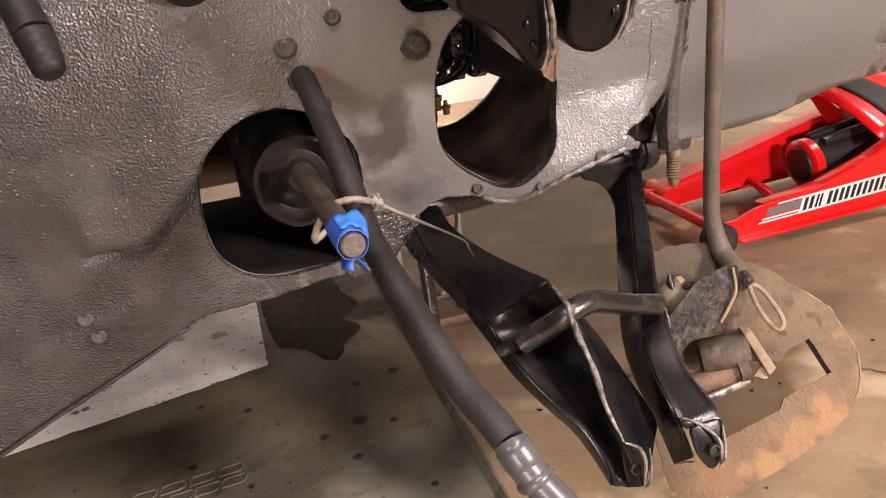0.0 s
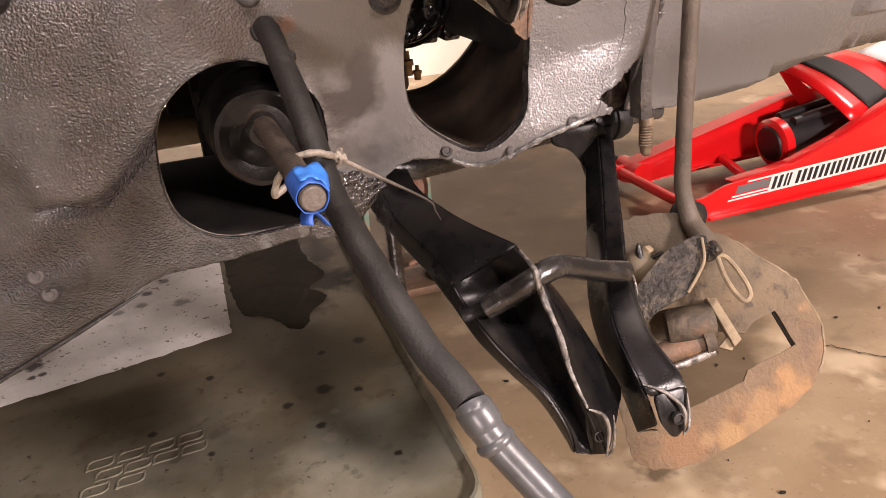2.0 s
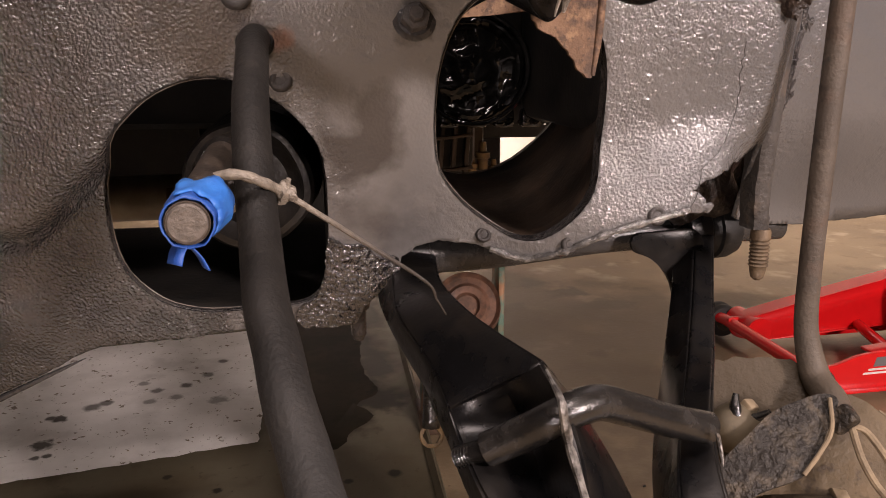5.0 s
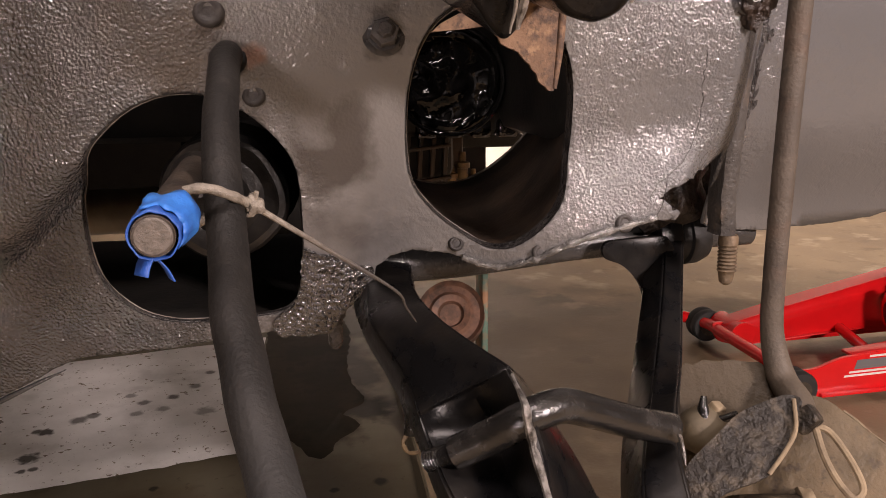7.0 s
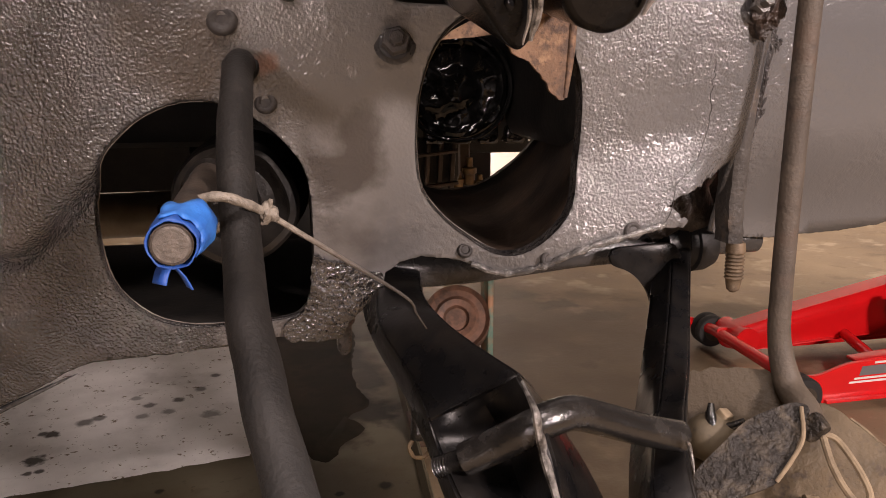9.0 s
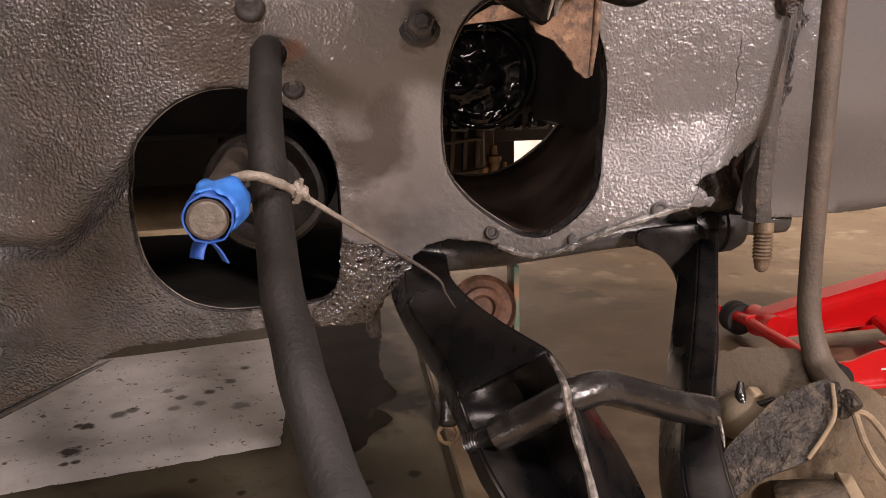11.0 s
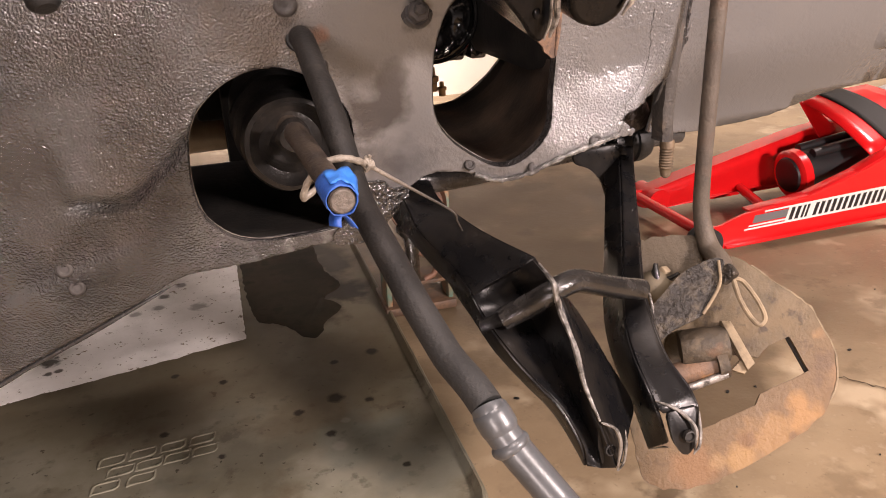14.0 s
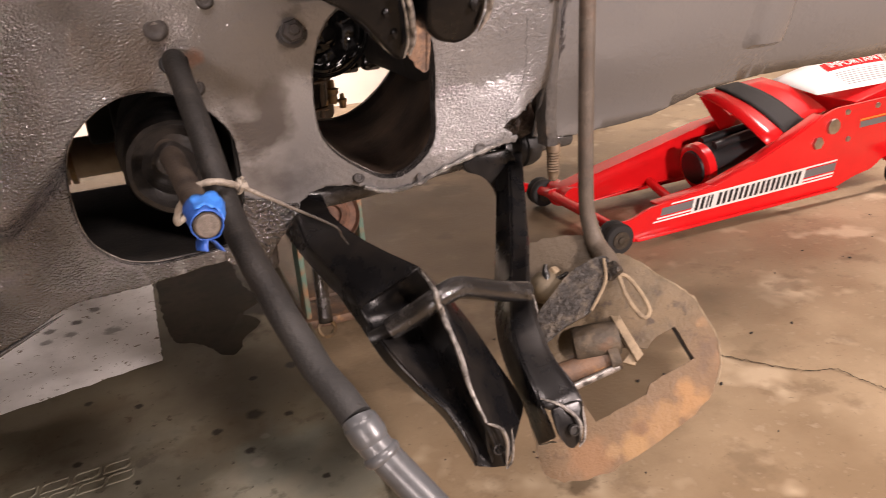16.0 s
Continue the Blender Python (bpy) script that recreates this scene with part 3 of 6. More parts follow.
HOLE_UPPER = rounded([(0.164, 0.70), (0.170, 0.600), (0.177, 0.573), (0.215, 0.571), (0.30, 0.576), (0.31, 0.62), (0.30, 0.70)], 0.014)
OUTLINE = [(-0.75, 0.95), (-0.75, 0.10), (-0.45, 0.155), (-0.30, 0.220), (-0.193, 0.270), (-0.141, 0.296), (-0.090, 0.320), (-0.041, 0.343), (-0.018, 0.354), (-0.010, 0.357), (0.003, 0.3585),
           (0.04, 0.360), (0.079, 0.365), (0.116, 0.369), (0.140, 0.376), (0.152, 0.383), (0.168, 0.391), (0.175, 0.398), (0.177, 0.410), (0.186, 0.417), (0.200, 0.421),
           (0.224, 0.4175), (0.238, 0.411), (0.252, 0.4075), (0.264, 0.4095), (0.273, 0.413), (0.285, 0.4195), (0.300, 0.4265), (0.317, 0.432), (0.335, 0.436), (0.350, 0.4385),
           (0.363, 0.4375), (0.366, 0.4420), (0.358, 0.4470), (0.351, 0.4525), (0.359, 0.4575), (0.373, 0.4640), (0.386, 0.4675), (0.396, 0.4730), (0.4040, 0.480), (0.4090, 0.45), (0.4125, 0.423), (0.430, 0.4145),
           (0.47, 0.412), (0.52, 0.414), (0.56, 0.419), (0.62, 0.438), (0.68, 0.444), (0.75, 0.4475), (0.90, 0.449), (1.3, 0.455), (1.3, 0.95)]


def dense(loop, step):
    out = []
    for i, p in enumerate(loop):
        a, b = Vector(p), Vector(loop[(i + 1) % len(loop)])
        k = max(1, int((b - a).length / step))
        out += [tuple(a + (b - a) * j / k) for j in range(k)]
    return out


def wider(loop, k):
    """The loop, grown about its middle."""
    cx, cz = sum(p[0] for p in loop) / len(loop), sum(p[1] for p in loop) / len(loop)
    return [(cx + (x - cx) * k, cz + (z - cz) * k) for x, z in loop]


def turned(loop):
    """The outline, running anticlockwise."""
    area = sum(a[0] * b[1] - b[0] * a[1] for a, b in zip(loop, loop[1:] + loop[:1]))
    return loop if area > 0 else loop[::-1]


def sheet(outline, holes, depth, step, x_fine, z_fine):
    """A pressed sheet with holes: triangulated over (x, z), depth(x, z) gives y."""
    from mathutils.geometry import delaunay_2d_cdt
    verts, faces = [], []
    for loop in (turned(p) for p in (outline, *holes)):
        faces.append(list(range(len(verts), len(verts) + len(loop))))
        verts += [Vector(p) for p in loop]
    ox, oz = [p[0] for p in outline], [p[1] for p in outline]
    x = min(ox)
    while x < max(ox):
        fine = x_fine[0] < x < x_fine[1]
        z = min(oz)
        while z < max(oz):
            verts.append(Vector((x + 0.3 * step * (random.random() - 0.5), z + 0.3 * step * (random.random() - 0.5))))
            z += step if fine and z_fine[0] < z < z_fine[1] else 6 * step
        x += step if fine else 6 * step
    out_v, _, out_f, _, _, orig = delaunay_2d_cdt(verts, [], faces, 0, 1e-5)
    bm = bmesh.new()
    vs = [bm.verts.new((v.x, depth(v.x, v.y), v.y)) for v in out_v]
    for f, o in zip(out_f, orig):
        if o == [0]:
            bm.faces.new([vs[i] for i in f])
    for v in [v for v in bm.verts if not v.link_faces]:
        bm.verts.remove(v)
    return bm


car = thing("car_body", "raised car body with dark grey undercoated inner wing panel", "car body")
outline = dense(OUTLINE, 0.003)
bm = sheet([(x + (0.003 * noise.noise(Vector((x * 330, z * 330, 4))) if 0.352 < x < 0.399 and 0.443 < z < 0.49 else 0), z + ((0.0035 if 0.352 < x < 0.399 else 0.0012) * noise.noise(Vector((x * 190, z * 190, 0))) if z < 0.9 else 0)) for x, z in outline], [wider(HOLE_RACK, 1.012), wider(HOLE_SPRING, 1.03), HOLE_UPPER], panel_y, 0.0032, (-0.2, 0.50), (0.25, 0.68))
bmesh.ops.recalc_face_normals(bm, faces=bm.faces)
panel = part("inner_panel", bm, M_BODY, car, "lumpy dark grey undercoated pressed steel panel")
solid = panel.modifiers.new("thickness", "SOLIDIFY")
solid.thickness, solid.offset = 0.0028, 1.0


def on_panel(x, z, off=0.0):
    return Vector((x, panel_y(x, z) - off, z))


M_BOLT = material("grimy_bolt", (0.040, 0.037, 0.035), 0.34, 0.0, (0.085, 0.078, 0.072), 120.0, bump=0.6, bump_scale=400.0)


def bolt_head(x, z, r, name, washer=0.0, hexed=True):
    """A bolt or rivet head that stands on the panel towards the wheel side."""
    m = Matrix.Translation(on_panel(x, z, -0.0001)) @ pose(0, 0, 0, 90 - 13, 0, 0)
    if washer:
        w = part("washer", lathe(m, [(washer * 1.2, 0), (washer, 0.0012), (washer * 0.93, 0.0022), (r, 0.0024)], 28), M_STRAP, car)
    bm = lathe(m @ pose(0, 0, 0, 0, 0, 14), [(r, 0), (r, 0.0075), (r * 0.9, 0.0086), (r * 0.56, 0.0088), (r * 0.54, 0.0135), (r * 0.44, 0.0142)] if hexed else [(r * 1.25, 0), (r * 1.12, 0.0014), (r * 0.95, 0.0019), (r * 0.70, 0.0018), (r * 0.52, 0.0010), (r * 0.1, 0.0012)], 6 if hexed else 24)
    return part(name, bm, M_BOLT if hexed else M_RIVET, car)


bolt_head(0.183, 0.5505, 0.0082, "bolt", 0.0100)
bolt_head(0.398, 0.571, 0.0065, "bolt", 0.009)
bolt_head(0.090, 0.5625, 0.0068, "rivet", 0, False)
bolt_head(0.110, 0.5185, 0.0052, "rivet", 0, False)
bolt_head(0.1255, 0.578, 0.005, "rivet", 0, False)
bolt_head(-0.0895, 0.3625, 0.0052, "rivet", 0, False)
bolt_head(-0.095, 0.379, 0.0052, "rivet", 0, False)
bolt_head(0.330, 0.4375, 0.0050, "rivet", 0, False)
bolt_head(0.2785, 0.4195, 0.0046, "rivet", 0, False)
bolt_head(0.228, 0.424, 0.0042, "rivet", 0, False)

def hole_rim(loop, inset, depth):
    """Return flange of an opening: a dark lip that runs inwards, with a thin light edge."""
    cx, cz = sum(p[0] for p in loop) / len(loop), sum(p[1] for p in loop) / len(loop)
    inner = [(cx + (x - cx) * (1 - inset), cz + (z - cz) * (1 - inset)) for x, z in loop]
    bm = bmesh.new()
    a = [bm.verts.new((x, panel_y(x, z) - 0.0006, z)) for x, z in loop]
    b = [bm.verts.new((x + 0.3 * (u - x), panel_y(x, z) + 0.25 * depth, z + 0.3 * (w - z))) for (x, z), (u, w) in zip(loop, inner)]
    c = [bm.verts.new((u, panel_y(x, z) + depth, w)) for (x, z), (u, w) in zip(loop, inner)]
    n = len(loop)
    for p, q in ((a, b), (b, c)):
        for i in range(n):
            bm.faces.new((p[i], p[(i + 1) % n], q[(i + 1) % n], q[i]))
    lip = part("hole_lip", bm, M_GREASE, car, "dark return lip round the opening")
    bm = bmesh.new()
    ring = [Vector((u, panel_y(x, z) + depth, w)) for (x, z), (u, w) in zip(loop, inner)]
    k = max(range(n), key=lambda i: ring[i].x + 0.4 * ring[i].z)
    ring = [p for p in ring[k:] + ring[:k] if p.x < cx + 0.008]
    n = len(ring) - 1
    add_tube(bm, ring, [0.00042 + 0.0004 * noise.noise(Vector((i * 0.4, 8, 0))) for i in range(n + 1)], 6, False)
    part("lip_edge", bm, M_LIP, lip, "thin bare edge")


hole_rim(wider(HOLE_RACK, 1.012), 0.012, 0.005)
hole_rim(wider(HOLE_SPRING, 1.03), 0.03, 0.007)

# sealer along the seam
bm = bmesh.new()
seam = [on_panel(0.431 - 0.012 * k / 22 + 0.004 * noise.noise(Vector((k * 0.7, 2, 0))), 0.66 - 0.225 * k / 22, 0.0) for k in range(23)]
add_tube(bm, curve_points(seam, 3), [0.0022 + 0.0016 * noise.noise(Vector((i * 0.8, 5, 0))) for i in range(67)], 8)
for k in range(26):
    u = random.random()
    p = on_panel(0.436 + 0.010 * random.random() - 0.012 * u, 0.655 - 0.15 * u, 0.001)
    r = 0.0007 + 0.0012 * random.random()
    bmesh.ops.create_icosphere(bm, subdivisions=1, radius=1.0, matrix=Matrix.Translation(p) @ pose(0, 0, 0, 0, random.uniform(-40, 40), 0) @ Matrix.Diagonal((r, r * 0.6, r * (1.5 + 3 * random.random()), 1)))
part("seam_sealer", bm, M_GREASE, car, "ragged glossy seam sealer")

# strap along the seam that ends in a threaded brass nipple
strap_line = curve_points([(0.4175, 0, 0.66), (0.4155, 0, 0.60), (0.4135, 0, 0.55), (0.4125, 0, 0.505), (0.4135, 0, 0.46), (0.4160, 0, 0.430), (0.4175, 0, 0.4195)], 6)
bm = bmesh.new()
rows = []
for i, q in enumerate(strap_line):
    y = 0.607 + 0.14 * (0.56 - q.z)
    wob = 0.0016 * noise.noise(Vector((i * 0.4, 3, 0)))
    rows.append([bm.verts.new((q.x + dx + wob, y - dy, q.z)) for dx, dy in ((-0.0066, -0.014), (-0.0064, -0.003), (-0.0054, 0.0026), (-0.0024, 0.0040), (0.0024, 0.0040), (0.0054, 0.0026), (0.0064, -0.003), (0.0066, -0.014))])
for a, b in zip(rows, rows[1:]):
    for k in range(7):
        bm.faces.new((a[k], a[k + 1], b[k + 1], b[k]))
part("seam_strap", bm, M_FOLD, car, "rounded undercoated steel fold over the seam")
m = pose(0.4235, 0.634, 0.418, 180, 0, 0)
part("threaded_nipple", lathe(m, [(0.0060, 0), (0.0068, 0.002), (0.0068, 0.007)] + [(0.0068 if k % 2 else 0.0056, 0.0085 + 0.0013 * k) for k in range(15)] + [(0.0054, 0.029), (0.0044, 0.034), (0.002, 0.036)], 18), M_NIPPLE, car, "dusty brass threaded nipple")
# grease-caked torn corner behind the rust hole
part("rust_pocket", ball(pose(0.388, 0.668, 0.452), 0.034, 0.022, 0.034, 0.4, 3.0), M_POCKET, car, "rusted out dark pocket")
# stud under the panel edge
part("stud", lathe(pose(0.150, 0.640, 0.385, 180, 0, 0), [(0.008, 0), (0.0075, 0.012), (0.0052, 0.014), (0.005, 0.030), (0.003, 0.034)], 12), M_GREASE, car)
for line in ([(0.377, 0.540), (0.377, 0.525), (0.379, 0.503), (0.373, 0.481), (0.358, 0.465), (0.354, 0.450), (0.348, 0.435)], [(0.358, 0.465), (0.351, 0.461), (0.346, 0.452)]):
    pts = [on_panel(x + 0.0015 * noise.noise(Vector((x * 300, z * 300, 0))), z, 0.0002) for x, z, _ in curve_points([(x, z, 0) for x, z in line], 5)]
    part("crack", add_tube(bmesh.new(), pts, 0.0002, 6), M_DARK, car, "fine crack in the undercoat")
# pressed bracket standing proud on the rail
bm = bmesh.new()
rows = []
for z in (0.4775, 0.480, 0.484, 0.50, 0.56, 0.65, 0.80):
    k = smoothstep(0.4765, 0.485, z)
    rows.append([bm.verts.new((x, panel_y(x, z) + 0.002 - off * k, z)) for x, off in ((0.636, 0.0), (0.641, 0.002), (0.650, 0.007), (0.658, 0.011), (0.665, 0.013), (0.684, 0.012), (0.690, 0.009), (0.698, 0.0))])
for a, b in zip(rows, rows[1:]):
    for k in range(7):
        bm.faces.new((a[k], a[k + 1], b[k + 1], b[k]))
part("rail_bracket", bm, M_BODY, car, "pressed steel bracket on the rail")
# folded lower edge of the panel
edge = curve_points([on_panel(x, z - 0.0035, -0.003) for x, z in ((-0.30, 0.220), (-0.193, 0.270), (-0.141, 0.296), (-0.090, 0.320), (-0.041, 0.343), (-0.020, 0.352))], 6)
part("folded_edge", add_tube(bmesh.new(), edge, [(0.0024 + 0.0006 * noise.noise(Vector((i * 0.4, 6, 0)))) * min(1, (len(edge) - i) / 12) for i in range(len(edge))], 10), M_STRAP, car, "dark folded lower edge")
# chipped bead along the rolled lip under the spring opening, paler for its highlight
bead = curve_points([on_panel(x, z + 0.0005, 0.0018) for x, z in ((0.232, 0.4145), (0.252, 0.4085), (0.273, 0.4140), (0.300, 0.4270), (0.335, 0.4365), (0.350, 0.4405))], 10)
part("lip_bead", add_tube(bmesh.new(), bead, [max(0.0006, 0.0021 + 0.0016 * noise.noise(Vector((i * 0.5, 9, 0)))) for i in range(len(bead))], 8), M_BEAD, car, "chipped glossy bead along the lip, paler for its highlight")
# rubber stop and stub above
part("rubber_stop", lathe(pose(0.034, 0.600, 0.614, 78, 0, 0), [(0.021, 0), (0.020, 0.02), (0.017, 0.032), (0.010, 0.038), (0.004, 0.040)], 24), M_RUBBER, car, "black rubber bump stop")

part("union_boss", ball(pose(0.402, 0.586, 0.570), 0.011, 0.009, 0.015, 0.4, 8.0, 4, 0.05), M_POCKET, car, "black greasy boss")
# engine bay behind the panel, its shade put into near-black boxes and walls
bay = thing("engine_bay", "dark oily engine and cross member behind the inner panel", "engine")
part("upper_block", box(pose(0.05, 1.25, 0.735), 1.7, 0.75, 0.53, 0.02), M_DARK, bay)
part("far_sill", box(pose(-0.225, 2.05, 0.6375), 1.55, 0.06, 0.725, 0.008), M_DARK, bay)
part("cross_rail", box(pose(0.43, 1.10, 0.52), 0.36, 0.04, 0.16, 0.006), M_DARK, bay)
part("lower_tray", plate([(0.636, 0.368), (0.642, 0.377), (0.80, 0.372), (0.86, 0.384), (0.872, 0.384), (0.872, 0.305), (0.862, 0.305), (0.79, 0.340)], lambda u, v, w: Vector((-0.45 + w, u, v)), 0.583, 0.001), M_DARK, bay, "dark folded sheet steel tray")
# unseen end wall, closes the bay against light
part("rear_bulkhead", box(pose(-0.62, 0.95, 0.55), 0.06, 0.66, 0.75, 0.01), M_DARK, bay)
# walls set to block bright gaps beside the gaiter and spring openings
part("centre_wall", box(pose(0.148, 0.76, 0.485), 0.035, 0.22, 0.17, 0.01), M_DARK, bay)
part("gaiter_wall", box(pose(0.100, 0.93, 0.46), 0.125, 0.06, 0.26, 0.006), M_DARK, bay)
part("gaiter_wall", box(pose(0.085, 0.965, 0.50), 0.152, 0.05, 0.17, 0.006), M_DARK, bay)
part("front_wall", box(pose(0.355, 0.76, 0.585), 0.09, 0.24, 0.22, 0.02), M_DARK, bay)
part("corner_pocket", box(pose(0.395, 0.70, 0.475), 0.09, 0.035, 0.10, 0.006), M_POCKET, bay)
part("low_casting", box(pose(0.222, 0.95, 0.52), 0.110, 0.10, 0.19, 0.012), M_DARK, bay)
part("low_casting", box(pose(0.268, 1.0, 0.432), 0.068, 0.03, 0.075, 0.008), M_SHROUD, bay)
# unseen lid added to keep light off the bay and floor below
part("shade_lid", box(pose(0.45, 1.32, 0.985), 2.5, 1.52, 0.04, 0.01), M_DARK, bay)
part("exhaust_pipe", tube([(-0.55, 1.0, 0.384), (0.13, 1.0, 0.393)], 0.0240, 28), M_PIPE, bay, "dull grey pipe")
for x in (-0.012, -0.002):
    part("clamp_band", tube([(x - 0.02, 1.0, 0.3872), (x - 0.014, 1.0, 0.3873)], 0.0262, 24), M_BRASS, bay)
for i in range(5):
    for j in range(4):
        part("casting_rib", box(pose(0.245 + 0.026 * i, 0.882, 0.478 + 0.024 * j), 0.019, 0.03, 0.017, 0.003), M_WETDARK, bay)
# box spanner, attached to the bay though no part of the engine
part("box_spanner", tube([(0.2150, 0.845, 0.290), (0.2185, 0.837, 0.289), (0.2225, 0.832, 0.278), (0.2218, 0.824, 0.232), (0.2199, 0.8158, 0.197)], [0.0075, 0.0085, 0.0080, 0.0080, 0.0085], 18, 5, False), M_TUBE, bay, "bent dark steel box spanner with a hexagonal open end").modifiers.new("thickness", "SOLIDIFY").thickness = 0.0016
m = look((0.2197, 0.8110, 0.1915), (0.2700, 1.4000, -0.1400))
bm = bmesh.new()
rings = []
for r, h, six in ((0.0100, -0.012, False), (0.0114, -0.009, False), (0.0116, -0.001, False), (0.0108, 0.0, False), (0.0088, 0.0, True), (0.0084, -0.003, True), (0.0082, -0.010, True)):
    row = []
    for k in range(36):
        a = 2 * math.pi * k / 36
        f = r * (math.cos(math.pi / 6) / math.cos((a % (math.pi / 3)) - math.pi / 6) if six else 1.0)
        row.append(bm.verts.new(m @ Vector((f * math.cos(a), f * math.sin(a), h))))
    rings.append(row)
for a, b in zip(rings, rings[1:]):
    for k in range(36):
        bm.faces.new((a[k], a[(k + 1) % 36], b[(k + 1) % 36], b[k]))
part("tube_lip", bm, M_BRASS, bay, "dull bright hexagonal rim")
m = look((0.260, 0.83, 0.523), (0.18, 0.30, 0.535))
bm = lathe(m, [(0.046, 0.030), (0.046, 0.004), (0.044, 0.0), (0.040, -0.002), (0.034, 0.003), (0.020, 0.0), (0.012, -0.006), (0.002, -0.007)], 48)
bmesh.ops.subdivide_edges(bm, edges=bm.edges[:], cuts=2, use_grid_fill=True)
for v in bm.verts:
    v.co += Vector((0, 1, 0)) * (0.0050 * noise.noise(v.co * 60) + 0.0012 * noise.noise(v.co * 150))
part("oil_wet_casting", bm, M_WETDARK, bay, "oil-wet black round casting")
part("casting_rim", add_tube(bmesh.new(), [m @ Vector((0.047 * math.cos(a), 0.047 * math.sin(a), -0.001)) for a in (2 * math.pi * k / 40 for k in range(41))], 0.0022, 8, False), M_WETDARK, bay)
for x, z, r, h in ((0.300, 0.425, 0.006, 0.030), (0.288, 0.418, 0.005, 0.022), (0.312, 0.418, 0.0045, 0.018)):
    part("brass_fitting", lathe(pose(x, 0.985, z - 0.01), [(r, 0.0), (r, 0.4 * h), (r * 1.35, 0.42 * h), (r * 1.35, 0.62 * h), (r * 0.7, 0.66 * h), (r * 0.6, h)], 12), M_BRASS, bay, "dull brass pipe fitting")

part("rusty_flange", plate([(0.2205, 0.5555), (0.226, 0.5565), (0.245, 0.558), (0.266, 0.5605), (0.268, 0.569), (0.240, 0.568), (0.228, 0.562)], lambda u, v, w: Vector((u, 0.668 + w, v)), 0.004, 0.0008), M_STOP, bay, "rusty flange behind the opening")
# dusty grille in front of the casting
for i in range(4):
    part("grille_bar", box(pose(0.229 + 0.0125 * i, 0.894, 0.456, 0, 4, 0), 0.0042, 0.010, 0.075, 0.0008), M_SHROUD, bay)
for z in (0.428, 0.459, 0.488):
    part("grille_bar", box(pose(0.246, 0.889, z, 0, -6, 0), 0.050, 0.006, 0.0032, 0.0008), M_SHROUD, bay)

# curved lower shroud inside the spring opening
bm = bmesh.new()
rows = []
for j in range(9):
    t = j / 8
    row = []
    for i in range(17):
        u = i / 16
        a = math.pi * (1.0 + u)
        fx, fz = 0.2475 + 0.0545 * math.cos(a), 0.500 + 0.0795 * math.sin(a)
        fy = panel_y(fx, fz) + 0.004
        bx = 0.192 + 0.150 * u
        bz = 0.438 + 7.9 * (bx - 0.247) ** 2
        row.append(bm.verts.new((fx + (bx - fx) * t, fy + (0.79 - fy) * t, fz + (bz - fz) * t - 0.006 * math.sin(math.pi * t))))
    rows.append(row)
for a, b in zip(rows, rows[1:]):
    for i in range(16):
        bm.faces.new((a[i], a[i + 1], b[i + 1], b[i]))
back_edge = [v.co.copy() for v in rows[-1]]
shroud = part("spring_shroud", bm, M_SHROUD, bay, "curved dark sheet steel shroud")
s = shroud.modifiers.new("thickness", "SOLIDIFY")
s.thickness = 0.003
part("shroud_edge", add_tube(bmesh.new(), back_edge, [max(0.0004, 0.0012 + 0.001 * noise.noise(Vector((i * 0.7, 2, 0)))) for i in range(len(back_edge))], 8), M_LIP, bay, "dusty chipped edge of the shroud")

# ---------------------------------------------------------------- steering rack and tie rod
rack = thing("steering_rack", "steering rack with black rubber gaiter and taped tie rod", "steering rack")
M_ROD = material("dusty_oily_rod", (0.050, 0.038, 0.028), 0.42, 0.1, (0.022, 0.017, 0.014), 70.0, bump=0.5, bump_scale=420.0, flecks=[((0.11, 0.085, 0.06), 60.0, 0.60, 0.70, 0.6)])
M_ENDFACE = material("dirty_bare_end", (0.115, 0.098, 0.083), 0.5, 0.2, (0.066, 0.056, 0.047), 260.0, bump=0.6, bump_scale=600.0)
M_GAITER = material("dusty_grey_rubber", (0.0065, 0.006, 0.0056), 0.36, 0.0, (0.016, 0.014, 0.012), 45.0, bump=0.5, bump_scale=300.0, gleam=0.3, flecks=[((0.040, 0.033, 0.027), 26.0, 0.56, 0.68, 0.5)])
bm = lathe(pose(0.086, 0.80, 0.456, 90, 0, 0), [(0.041, 0.0), (0.041, 0.060), (0.043, 0.075), (0.039, 0.085), (0.043, 0.098), (0.038, 0.108), (0.042, 0.120), (0.036, 0.132), (0.0375, 0.148), (0.0385, 0.160), (0.0385, 0.172), (0.0365, 0.179), (0.0330, 0.181), (0.0300, 0.176), (0.0240, 0.172), (0.0165, 0.178), (0.0140, 0.195), (0.0125, 0.220), (0.0115, 0.243), (0.0120, 0.250), (0.0095, 0.258)], 48)
for v in bm.verts:
    lift = smoothstep(0.632, 0.545, v.co.y)
    v.co += Vector((-0.003 * lift, 0, 0.0245 * lift))
    v.co += Vector((0.0022 * noise.noise(v.co * 45), 0.0022 * noise.noise(v.co * 45 + Vector((5, 0, 0))), 0.0022 * noise.noise(v.co * 45 + Vector((0, 5, 0)))))
part("rubber_gaiter", bm, M_GAITER, rack, "dusty black ribbed rubber gaiter")
bm = tube([(0.081, 0.57, 0.482), (0.084, 0.522, 0.483), (0.090, 0.402, 0.4785)], [0.0085, 0.0075, 0.0072], 24, 4)
part("tie_rod", bm, M_ROD, rack, "oily steel tie rod")
m = look((0.090, 0.402, 0.4785), (0.0853, 0.50, 0.4823))
part("rod_face", lathe(m, [(0.0065, -0.004), (0.0065, 0.0012), (0.0058, 0.0018)], 28), M_ENDFACE, rack, "dirty bare metal rod end")
bm = bmesh.new()
